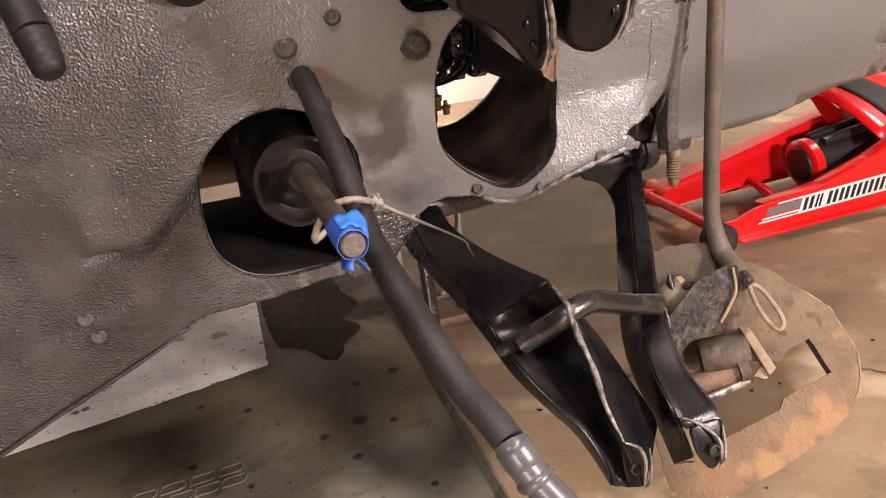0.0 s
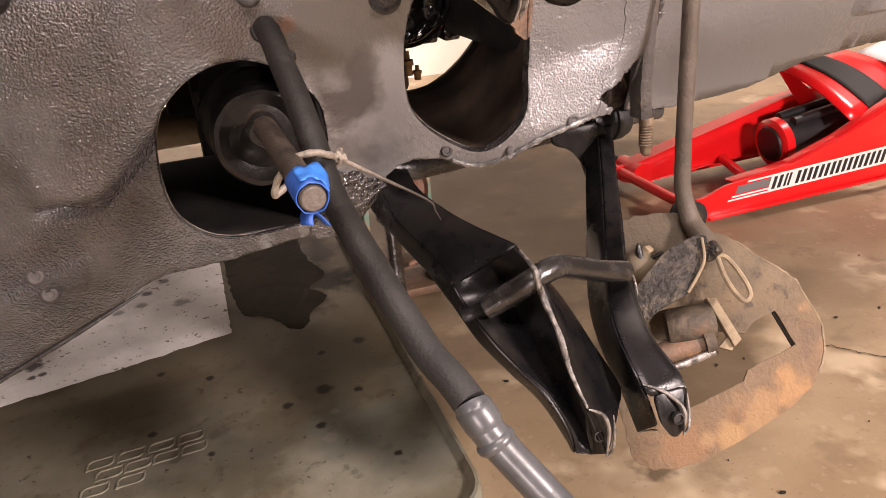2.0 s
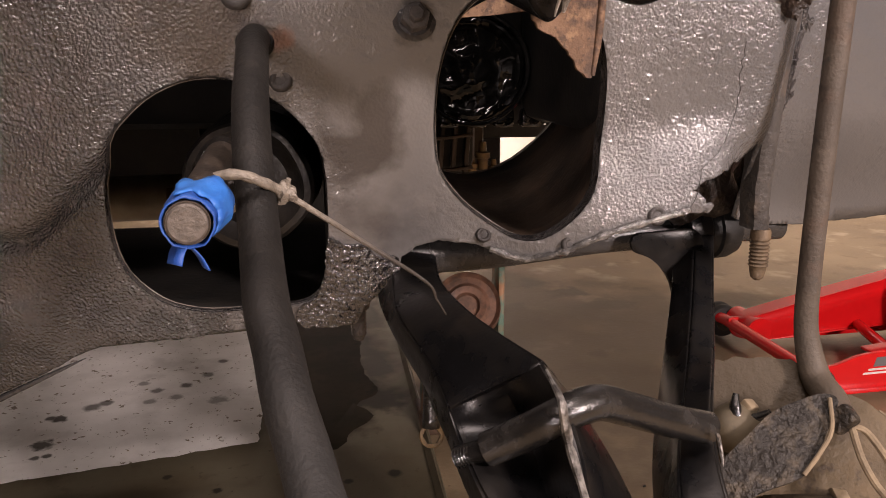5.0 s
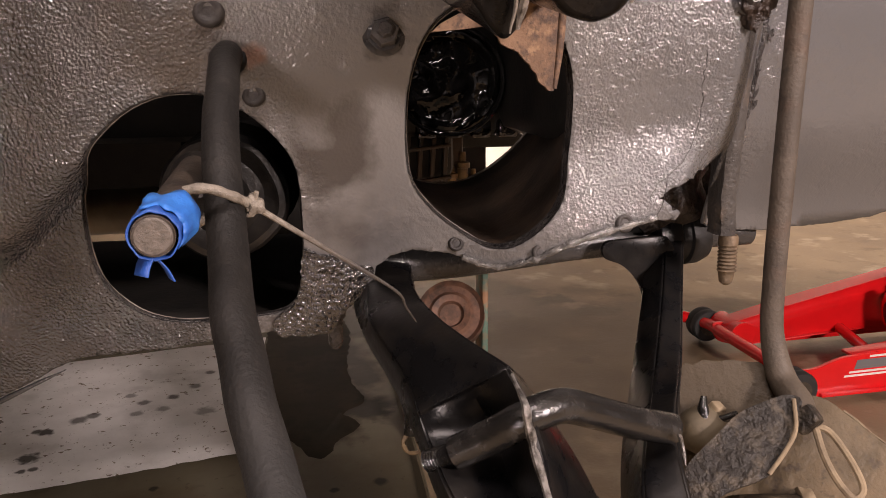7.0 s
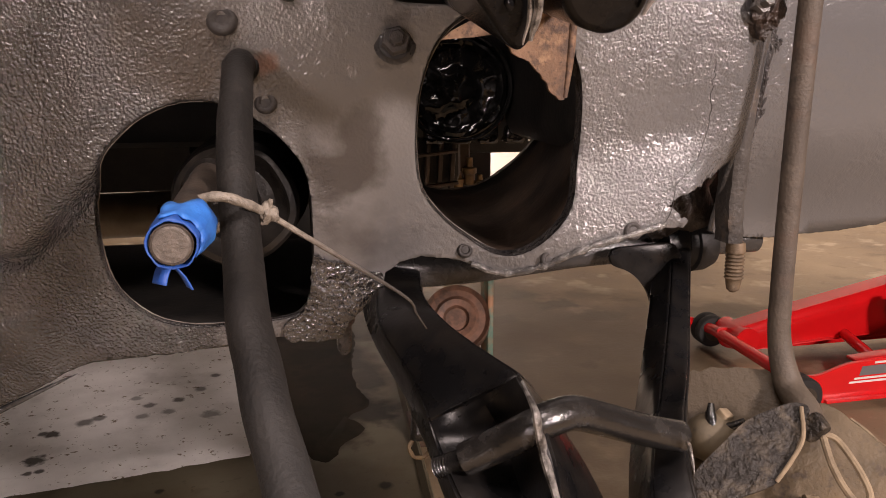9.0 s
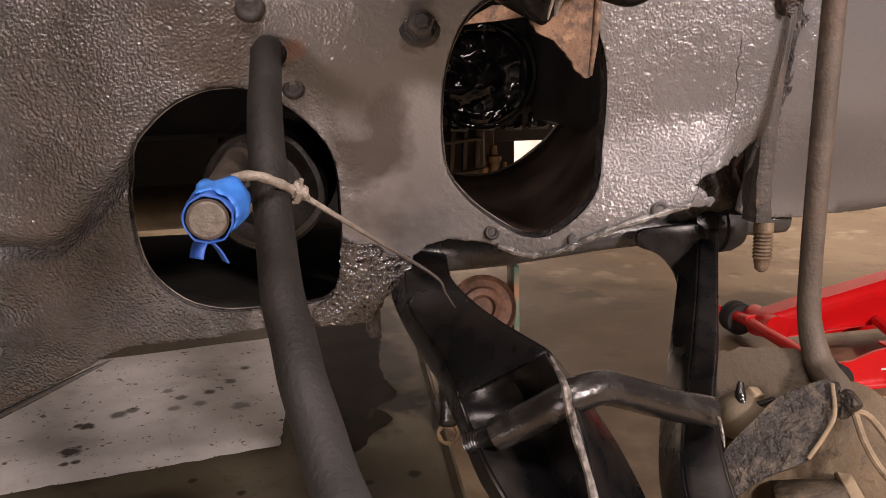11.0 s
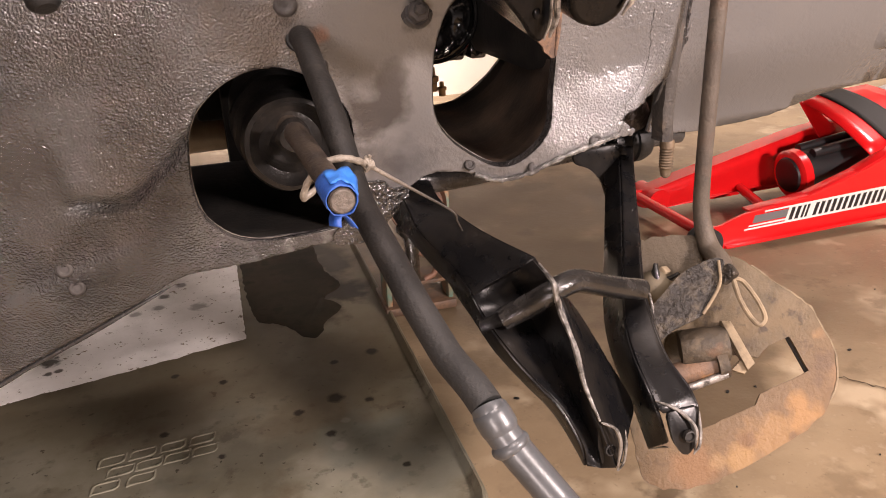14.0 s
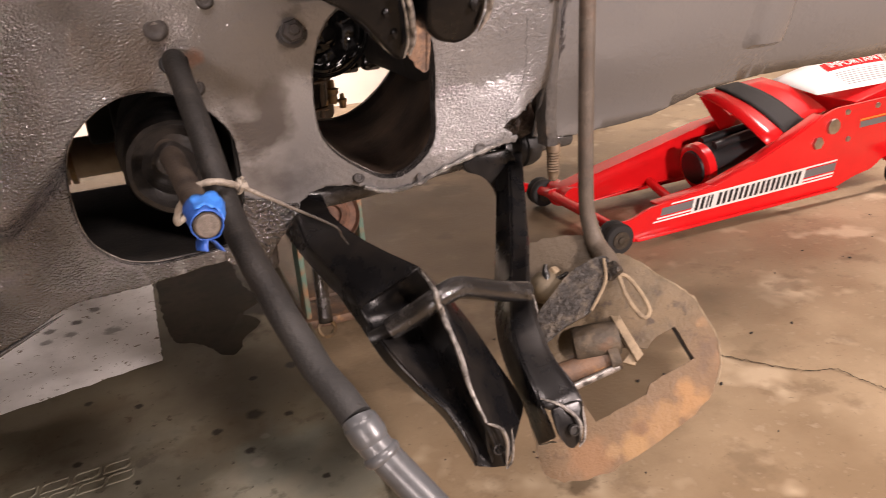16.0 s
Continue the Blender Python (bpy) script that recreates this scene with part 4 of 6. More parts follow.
rings = []
for j in range(9):
    h = -0.028 + 0.028 * j / 8
    rings.append([bm.verts.new(m @ Vector(((0.0086 + 0.0011 * noise.noise(Vector((math.cos(a) * 2, math.sin(a) * 2, j * 0.5)))) * math.cos(a), (0.0086 + 0.0011 * noise.noise(Vector((math.cos(a) * 2, math.sin(a) * 2, j * 0.5)))) * math.sin(a), h))) for a in (2 * math.pi * k / 32 for k in range(32))])
for a, b in zip(rings, rings[1:]):
    for k in range(32):
        bm.faces.new((a[k], a[(k + 1) % 32], b[(k + 1) % 32], b[k]))
tape = part("tape_wrap", bm, M_TAPE, rack, "crumpled blue masking tape")
t = tape.modifiers.new("thickness", "SOLIDIFY")
t.thickness = 0.0006
# loose folded tongue of tape on top, its light painted in; torn strips below
bm = bmesh.new()
rows = []
for i in range(25):
    u = i / 24
    a = math.radians(-42 + 160 * u)
    row = []
    for k in range(6):
        v = k / 5
        r = 0.0093 + 0.0046 * v * (0.25 + 0.75 * math.sin(math.pi * min(1, 1.25 * u))) + 0.0016 * noise.noise(Vector((u * 6, v * 3, 2))) * (0.3 + v)
        row.append(bm.verts.new(m @ Vector((r * math.cos(a), r * math.sin(a), -0.005 - 0.016 * v + 0.0035 * noise.noise(Vector((u * 7, v, 5)))))))
    rows.append(row)
for a, b in zip(rows, rows[1:]):
    for k in range(5):
        bm.faces.new((a[k], a[k + 1], b[k + 1], b[k]))
part("tape_tongue", bm, M_TAPE_LIT, rack, "lit upper fold of blue tape").modifiers.new("thickness", "SOLIDIFY").thickness = 0.0006
for flap, wide in (([(-0.0028, -0.0080, -0.003), (-0.0040, -0.0105, -0.002), (-0.0046, -0.0135, 0.001)], 0.0026), ([(0.0005, -0.0085, -0.002), (0.0030, -0.0115, -0.001), (0.0052, -0.0150, 0.0015)], 0.0013)):
    bm = bmesh.new()
    pts = curve_points(flap, 4)
    lo = [bm.verts.new(m @ (p + Vector((-wide, 0, -0.003)))) for p in pts]
    hi = [bm.verts.new(m @ (p + Vector((wide, 0.0005, 0.003)))) for p in pts]
    for i in range(len(pts) - 1):
        bm.faces.new((lo[i], lo[i + 1], hi[i + 1], hi[i]))
    ob = part("tape_flap", bm, M_TAPE, rack)
    ob.modifiers.new("thickness", "SOLIDIFY").thickness = 0.0005

# ---------------------------------------------------------------- the grey hose
hose = thing("rubber_hose", "thick dark grey rubber hose leaving a grommet in the panel", "hose")
HP = [(0.0972, 0.615, 0.5430), (0.0980, 0.5900, 0.5400), (0.0986, 0.5671, 0.5362), (0.1001, 0.5350, 0.5215), (0.1012, 0.5120, 0.5120), (0.1032, 0.4850, 0.4930), (0.1072, 0.4540, 0.4610), (0.1116, 0.4171, 0.4463), (0.1160, 0.3990, 0.4350), (0.1195, 0.3824, 0.4253), (0.1246, 0.3675, 0.4140), (0.1289, 0.3520, 0.4050), (0.1345, 0.3340, 0.3990), (0.1381, 0.3224, 0.3931)]
part("hose_wall", tube(HP, [0.0082, 0.0082, 0.0081, 0.0081] + [0.0082] * 4 + [0.0083] * 6, 28, 6), M_HOSE, hose)
HQ = [Vector((0.1381, 0.3224, 0.3931)), Vector((0.1390, 0.3210, 0.3910)), Vector((0.1450, 0.3140, 0.3780)), Vector((0.1627, 0.2965, 0.3526))]
d = (HQ[1] - HQ[0]).normalized()
part("sleeve", tube(HQ, [0.0083, 0.0084, 0.0085, 0.0085], 28, 6), M_HOSE2, hose, "smooth mid grey sleeve")
d = (HQ[2] - HQ[1]).normalized()
prof = [HQ[0] + d * (k * 0.0021) for k in range(8)]
part("ridged_collar", add_tube(bmesh.new(), prof, [0.0076, 0.0092, 0.0094, 0.0095, 0.0095, 0.0095, 0.0092, 0.0082], 32), M_HOSE2, hose, "grey collar with raised rings")
d2 = (HQ[2] - HQ[1]).normalized()
part("ridged_collar", add_tube(bmesh.new(), [HQ[2] + d2 * (k * 0.0012) for k in range(6)], [0.0084, 0.0096, 0.0100, 0.0100, 0.0096, 0.0085], 32), M_HOSE2, hose)
part("grommet", lathe(pose(0.0978, 0.5925, 0.5390, 90 - 13, 0, 0), [(0.0104, 0), (0.0104, 0.002), (0.0096, 0.0035), (0.0084, 0.004)], 28), M_RUBBER, hose)
part("hose_tail", tube([HQ[3], (0.180, 0.277, 0.328), (0.220, 0.235, 0.26), (0.26, 0.18, 0.16), (0.30, 0.14, 0.06), (0.35, 0.11, 0.0095), (0.44, 0.10, 0.0095)], 0.0085, 20, 6), M_HOSE2, hose)

# ---------------------------------------------------------------- cord
cord = thing("waxed_cord", "tan waxed cord tied round the hose and tie rod", "cord")
K = Vector((0.1165, 0.4705, 0.4765))
arc = [(0.1155, 0.4705, 0.477), (0.109, 0.4600, 0.4825), (0.0995, 0.4550, 0.4865), (0.0885, 0.4585, 0.4835), (0.0800, 0.4640, 0.4725), (0.0765, 0.4690, 0.4620), (0.080, 0.474, 0.4610), (0.092, 0.478, 0.468), (0.105, 0.478, 0.474), (0.1155, 0.4705, 0.477)]
loop = curve_points(arc, 5)
part("cord_loop", add_tube(bmesh.new(), loop, [0.0021 + 0.0002 * math.sin(i * 1.9) for i in range(len(loop))], 10, False), M_CORD, cord)
part("knot", ball(Matrix.Translation(K), 0.0045, 0.004, 0.0045, 0.5, 1.0), M_CORD, cord)
part("cord_end", tube([K, K + Vector((0.002, -0.002, 0.006))], [0.0016, 0.001], 8), M_CORD, cord)
part("cord_tail", tube([K, (0.147, 0.488, 0.452), (0.178, 0.505, 0.427), (0.184, 0.512, 0.416), (0.190, 0.521, 0.405)], [0.0014, 0.0011, 0.0008, 0.0006, 0.0004], 8, 5), M_CORD, cord)

# ---------------------------------------------------------------- lower wishbone
arms = thing("lower_wishbone", "black painted pressed steel lower suspension wishbone", "suspension arm")


def pressed(name, lines, mat, parent, label="", thick=0.003, between=3):
    """Pressed sheet steel lofted across smooth lines that run along an arm."""
    bm = bmesh.new()
    runs = [curve_points(line, 5) for line in lines]
    mesh_rows = []
    for a, b in zip(runs, runs[1:]):
        mesh_rows += [[p + (q - p) * k / between for p, q in zip(a, b)] for k in range(between)]
    mesh_rows.append(runs[-1])
    rows = [[bm.verts.new(p + Vector((0, 0, 0.0005 * noise.noise(p * 60)))) for p in row] for row in mesh_rows]
    for a, b in zip(rows, rows[1:]):
        for k in range(len(a) - 1):
            bm.faces.new((a[k], a[k + 1], b[k + 1], b[k]))
    ob = part(name, bm, mat, parent, label)
    s = ob.modifiers.new("thickness", "SOLIDIFY")
    s.thickness, s.offset = thick, 0.0
    b = ob.modifiers.new("round", "BEVEL")
    b.width, b.segments, b.limit_method = 0.0009, 2, "ANGLE"
    return ob


def worn_lip(pts, r, parent, seed=0.0):
    line = curve_points(pts, 8)
    n = len(line) - 1
    line = [p + Vector((0.0004 * noise.noise(Vector((i * 0.16, seed, 1))), 0, 0.0004 * noise.noise(Vector((i * 0.16, seed, 7))))) for i, p in enumerate(line)]
    return part("worn_edge", add_tube(bmesh.new(), line, [max(0.0002, 0.78 * r * (0.4 + 0.6 * min(1, 4 * i / n, 4 * (n - i) / n)) * (1 + 0.3 * noise.noise(Vector((i * 0.22, seed, 3))))) for i in range(n + 1)], 8), M_BARE, parent, "bare worn steel edge")


# front arm: boxed root, then an open tray under the cross tube that narrows to the fork end
ROOT_L = [(0.170, 0.675, 0.396), (0.164, 0.640, 0.383), (0.167, 0.585, 0.378), (0.178, 0.550, 0.364), (0.182, 0.530, 0.361), (0.1835, 0.524, 0.357), (0.188, 0.505, 0.348), (0.194, 0.465, 0.335), (0.207, 0.445, 0.319), (0.222, 0.430, 0.301), (0.231, 0.415, 0.281), (0.234, 0.408, 0.272)]
FOLD_L = [(0.174, 0.670, 0.406), (0.172, 0.620, 0.398), (0.171, 0.570, 0.390), (0.184, 0.530, 0.376), (0.188, 0.500, 0.368), (0.189, 0.497, 0.3635), (0.192, 0.485, 0.354), (0.197, 0.455, 0.343), (0.208, 0.435, 0.328), (0.222, 0.420, 0.311), (0.231, 0.408, 0.289), (0.234, 0.405, 0.273)]
FLOOR_M = [(0.186, 0.669, 0.408), (0.184, 0.618, 0.400), (0.186, 0.565, 0.396), (0.199, 0.525, 0.387), (0.212, 0.493, 0.3825), (0.214, 0.4915, 0.377), (0.224, 0.492, 0.358), (0.228, 0.468, 0.338), (0.233, 0.450, 0.317), (0.238, 0.432, 0.302), (0.243, 0.415, 0.285), (0.242, 0.400, 0.272)]
CREST = [(0.203, 0.668, 0.404), (0.198, 0.615, 0.399), (0.200, 0.560, 0.400), (0.214, 0.520, 0.3945), (0.2275, 0.485, 0.3925), (0.2287, 0.481, 0.391), (0.231, 0.455, 0.384), (0.235, 0.440, 0.365), (0.235, 0.427, 0.348), (0.236, 0.415, 0.328), (0.2405, 0.401, 0.308), (0.250, 0.394, 0.276)]
SKIRT = [(0.206, 0.675, 0.385), (0.204, 0.635, 0.380), (0.210, 0.585, 0.378), (0.226, 0.545, 0.372), (0.243, 0.515, 0.372), (0.2447, 0.511, 0.370), (0.253, 0.490, 0.359), (0.266, 0.478, 0.336), (0.275, 0.458, 0.313), (0.285, 0.440, 0.288), (0.272, 0.420, 0.284), (0.258, 0.400, 0.283)]
pressed("arm_flange", [ROOT_L, FOLD_L], M_BLACK, arms)
pressed("arm_tray", [FOLD_L, FLOOR_M, CREST], M_BLACK, arms, "black painted open channel, worn bare along its crest")
pressed("arm_skirt", [CREST, SKIRT], M_BLACK, arms)
worn_lip([(0.2285, 0.4720, 0.3925), (0.2285, 0.4500, 0.3885), (0.2297, 0.4462, 0.3800), (0.2318, 0.4445, 0.3690)] + [Vector(p) + Vector((-0.0005, -0.001, 0.0012)) for p in CREST[8:11]], 0.0027, arms, 1.0)
worn_lip([(0.2405, 0.3995, 0.3085), (0.248, 0.395, 0.305), (0.2512, 0.3927, 0.294), (0.2495, 0.3925, 0.274)], 0.0017, arms, 2.0)
worn_lip([(0.2562, 0.396, 0.3015), (0.2555, 0.393, 0.290), (0.2540, 0.3927, 0.279), (0.2500, 0.3925, 0.2735)], 0.0013, arms, 3.0)
part("end_plate", plate(rounded([(0.2400, 0.3065), (0.2500, 0.3035), (0.2525, 0.290), (0.2495, 0.2735), (0.2425, 0.274), (0.2395, 0.289)], 0.004), lambda u, v, w: Vector((u, 0.4005 + w + 0.10 * (v - 0.29), v)), 0.003, 0.0008), M_BLACK, arms)
# rear arm: channel that kinks downwards past the tube and ends in a cut back fork
LOW_L = [(0.383, 0.680, 0.399), (0.363, 0.635, 0.379), (0.335, 0.580, 0.350), (0.306, 0.522, 0.318), (0.292, 0.480, 0.302), (0.290, 0.440, 0.279), (0.285, 0.420, 0.259)]
TOP_L = [(0.389, 0.660, 0.408), (0.368, 0.615, 0.384), (0.338, 0.555, 0.358), (0.300, 0.480, 0.339), (0.289, 0.448, 0.325), (0.286, 0.412, 0.306), (0.2900, 0.407, 0.299)]
TOP_R = [(0.402, 0.660, 0.408), (0.381, 0.615, 0.382), (0.354, 0.557, 0.359), (0.317, 0.483, 0.349), (0.309, 0.440, 0.324), (0.313, 0.415, 0.310), (0.3150, 0.405, 0.300)]
LOW_R = [(0.406, 0.675, 0.389), (0.388, 0.632, 0.362), (0.362, 0.575, 0.339), (0.330, 0.505, 0.330), (0.320, 0.466, 0.306), (0.322, 0.432, 0.293), (0.3155, 0.404, 0.290)]
pressed("arm_flange", [LOW_L[:6] + [(0.2890, 0.419, 0.2625)], TOP_L[:6] + [(0.2945, 0.405, 0.276)]], M_BLACK, arms)
pressed("rear_arm", [TOP_L, TOP_R], M_BLACK, arms, "black painted channel arm", 0.003, 5)
pressed("arm_flange", [TOP_R, LOW_R], M_BLACK, arms)
part("end_plate", plate(rounded([(0.2905, 0.3010), (0.3140, 0.3020), (0.3125, 0.283), (0.3055, 0.2725), (0.2990, 0.2720), (0.2930, 0.2820)], 0.004), lambda u, v, w: Vector((u, 0.3985 + w + 0.36 * (v - 0.287), v)), 0.003, 0.0008), M_BLACK, arms)
worn_lip([(0.2860, 0.4105, 0.3075), (0.2945, 0.4065, 0.3040), (0.3030, 0.4005, 0.2985), (0.3085, 0.3950, 0.2885), (0.3060, 0.3915, 0.2735)], 0.0016, arms, 4.0)
worn_lip([(0.3140, 0.4010, 0.2985), (0.3125, 0.3960, 0.2870), (0.3105, 0.3925, 0.2790), (0.3055, 0.3912, 0.2730)], 0.0014, arms, 5.0)
worn_lip([(0.2885, 0.4180, 0.2625), (0.2935, 0.4110, 0.2680), (0.2950, 0.4045, 0.2720)], 0.0009, arms, 6.0)
for x, y, z in ((0.2465, 0.3965, 0.288), (0.3035, 0.3945, 0.2855)):
    part("pin_hole", lathe(look((x, y, z), (x, y - 1, z + 0.2)), [(0.0042, 0.002), (0.0040, -0.0008), (0.0032, -0.0010), (0.0028, 0.0006)], 20), M_DARK, arms)
# weld spatter where the tube meets the rear arm
worn_lip([(0.3085, 0.4640, 0.3595), (0.3115, 0.4655, 0.3545), (0.3120, 0.4610, 0.3440)], 0.0014, arms, 7.0)
# cross tube with threaded end
part("cross_tube", tube([(0.2010, 0.4690, 0.3570), (0.2180, 0.4620, 0.3680), (0.2300, 0.4560, 0.3775), (0.2420, 0.4585, 0.3805), (0.2520, 0.4625, 0.3795), (0.2660, 0.4670, 0.3735), (0.2880, 0.4720, 0.3640), (0.3120, 0.4785, 0.3550)], [0.0080, 0.0083, 0.0083, 0.0083, 0.0083, 0.0082, 0.0080, 0.0080], 28, 6), M_TUBE, arms, "oily steel cross tube")
p, q = Vector((0.1885, 0.4780, 0.3490)), Vector((0.2030, 0.4685, 0.3580))
bm = add_tube(bmesh.new(), [p + (q - p) * k / 24 for k in range(25)], [0.0054 if k % 2 else 0.0042 for k in range(25)], 18)
part("threaded_end", bm, M_TUBE, arms, "threaded steel end")
# rounded gusset between the pivot and the arm
part("gusset", plate(rounded([(0.338, 0.401), (0.352, 0.3965), (0.362, 0.388), (0.368, 0.379), (0.374, 0.360), (0.388, 0.368), (0.394, 0.400), (0.386, 0.416), (0.338, 0.413)], 0.006), lambda u, v, w: Vector((u, 0.650 + w, v)), 0.004, 0.001), M_BLACK, arms)
# pivot shaft
part("pivot_shaft", tube([(0.165, 0.665, 0.402), (0.24, 0.668, 0.402), (0.32, 0.675, 0.406), (0.40, 0.685, 0.408), (0.47, 0.69, 0.409)], [0.015, 0.0135, 0.0115, 0.012, 0.012], 24, 4), M_STRAP, arms, "dark steel pivot shaft")
part("pivot_eye", tube([(0.382, 0.682, 0.4075), (0.385, 0.6825, 0.4075), (0.402, 0.684, 0.408), (0.405, 0.684, 0.408)], [0.021, 0.0235, 0.0235, 0.021], 32), M_BLACK, arms)
part("bush", tube([(0.405, 0.684, 0.408), (0.411, 0.6845, 0.408), (0.4115, 0.6845, 0.408), (0.421, 0.6855, 0.4085), (0.428, 0.686, 0.409)], [0.019, 0.020, 0.0225, 0.0225, 0.020], 32), M_RUBBER, arms, "black rubber bush")

# ---------------------------------------------------------------- upper wishbone fork
fork = thing("upper_wishbone", "black painted forked upper suspension arm", "suspension arm")


def fork_plate(outline, y0, y1, name):
    bm = bmesh.new()
    a = [bm.verts.new((x, y0 + 0.006 - 0.6 * (z - 0.555), z)) for x, z in outline]
    b = [bm.verts.new((x * 0.95 + 0.010, y1, z * 0.99 + 0.034)) for x, z in outline]
    bm.faces.new(a)
    bm.faces.new(b)
    for i in range(len(a)):
        bm.faces.new((a[i], a[(i + 1) % len(a)], b[(i + 1) % len(a)], b[i]))
    ob = part(name, bm, M_FORK, fork)
    b = ob.modifiers.new("round", "BEVEL")
    b.width, b.segments, b.limit_method = 0.003, 3, "ANGLE"
    return ob


fork_plate(rounded([(0.160, 0.640), (0.166, 0.584), (0.190, 0.570), (0.204, 0.556), (0.213, 0.545), (0.219, 0.541), (0.2245, 0.547), (0.222, 0.575), (0.218, 0.60), (0.222, 0.640)], 0.006), 0.435, 0.60, "arm_plate")
fork_plate(rounded([(0.231, 0.640), (0.230, 0.574), (0.232, 0.561), (0.240, 0.551), (0.255, 0.547), (0.266, 0.553), (0.2690, 0.566), (0.2670, 0.582), (0.259, 0.610), (0.253, 0.640)], 0.007), 0.435, 0.60, "arm_plate")
worn_lip([(0.2135, 0.4150, 0.588), (0.2185, 0.4235, 0.572), (0.2220, 0.4330, 0.557), (0.2215, 0.4405, 0.5455)], 0.0024, fork, 11.0)
worn_lip([(0.2110, 0.4160, 0.584), (0.2160, 0.4255, 0.570), (0.2195, 0.4350, 0.555), (0.2190, 0.4425, 0.5440)], 0.0012, fork, 12.0)
worn_lip([(0.2645, 0.4165, 0.588), (0.2675, 0.4235, 0.578), (0.2685, 0.4300, 0.566), (0.2650, 0.4370, 0.555)], 0.0024, fork, 13.0)
for x, z, r in ((0.2125, 0.5600, 0.0022), (0.2445, 0.5840, 0.0026), (0.2600, 0.5720, 0.0030), (0.2060, 0.5720, 0.0018)):
    part("dimple", ball(Matrix.Translation((x, 0.4408 - 0.6 * (z - 0.555), z)), r, 0.0016, r * 1.9, 0.1, x), M_FORK, fork)
part("fork_bridge", box(pose(0.222, 0.47, 0.632), 0.10, 0.12, 0.03, 0.006), M_FORK, fork)
torn = [(x + 0.0011 * noise.noise(Vector((x * 420, z * 420, 3))), z + 0.0011 * noise.noise(Vector((x * 420, z * 420, 8)))) for x, z in dense([(0.228, 0.60), (0.230, 0.552), (0.232, 0.547), (0.234, 0.543), (0.239, 0.5412), (0.244, 0.538), (0.248, 0.5335), (0.251, 0.529), (0.255, 0.523), (0.258, 0.5212), (0.261, 0.520), (0.2625, 0.528), (0.264, 0.538), (0.265, 0.555), (0.268, 0.60)], 0.0009)]
part("rusty_stop", plate(torn, lambda u, v, w: Vector((u, 0.521 + w, v)), 0.003), M_STOP, fork, "orange rusted steel tab with a torn edge")
part("tab_fold", tube([(0.2612, 0.5215, 0.5215), (0.2632, 0.5215, 0.538), (0.2645, 0.5215, 0.556), (0.2670, 0.5215, 0.60)], [0.0012, 0.0019, 0.0021, 0.0021], 10, 5), M_STOP, fork, "folded edge of the tab")

# stub of a rubber-sleeved bolt
stub = thing("rubber_stub", "black ribbed rubber stub hanging from the panel", "rubber stub")
part("sleeve", tube([(-0.072, 0.575, 0.66), (-0.056, 0.52, 0.62), (-0.047, 0.498, 0.597)], 0.0105, 20, 4), M_RUBBER, stub)
p, q = Vector((-0.047, 0.498, 0.597)), Vector((-0.0415, 0.486, 0.576))
part("ribbed_tip", add_tube(bmesh.new(), [p + (q - p) * k / 12 for k in range(13)], [0.0103, 0.0107, 0.0099, 0.0097, 0.0102, 0.0096, 0.0092, 0.0098, 0.0093, 0.0087, 0.0090, 0.0080, 0.0056], 20), M_RUBBER, stub)

# ---------------------------------------------------------------- brake line hose
flex = thing("brake_hose", "brown dusty flexible brake hose hanging from the panel", "brake hose")
part("hose_wall", tube([(0.409, 0.600, 0.582), (0.411, 0.582, 0.597), (0.4145, 0.569, 0.602), (0.4190, 0.566, 0.592), (0.4212, 0.570, 0.55), (0.4218, 0.572, 0.51), (0.4230, 0.575, 0.45), (0.4242, 0.577, 0.40), (0.4260, 0.577, 0.365), (0.4300, 0.569, 0.338), (0.4285, 0.549, 0.3300), (0.425, 0.536, 0.324)], [0.0068] * 8 + [0.0072, 0.0088, 0.0092, 0.0088], 24, 6), M_DUSTY, flex)
part("union", tube([(0.4085, 0.606, 0.570), (0.4100, 0.590, 0.582)], 0.0078, 6), M_RUST, flex, "rusty hose union")

# ---------------------------------------------------------------- brake shield and hub carrier
def shield(u, v, w=0.0):
    """u, v across the shield's plane; w along its normal towards the wheel side."""
    n = Vector((-0.5, -1.25, 1)).normalized()
    return Vector((u, v, 0.27 + 0.5 * (u - 0.45) + 1.25 * (v - 0.48))) + n * w


def disc(u, v, w=0.0):
    """The backplate behind the bracket: the same slope, a little larger and lower."""
    return 1.04 * shield(u, v, w) - Vector((0.0020, 0.0014, 0.0242))


hub = thing("brake_backplate", "rusty brake backplate and dirt-caked hub carrier hanging by its hose", "brake assembly")


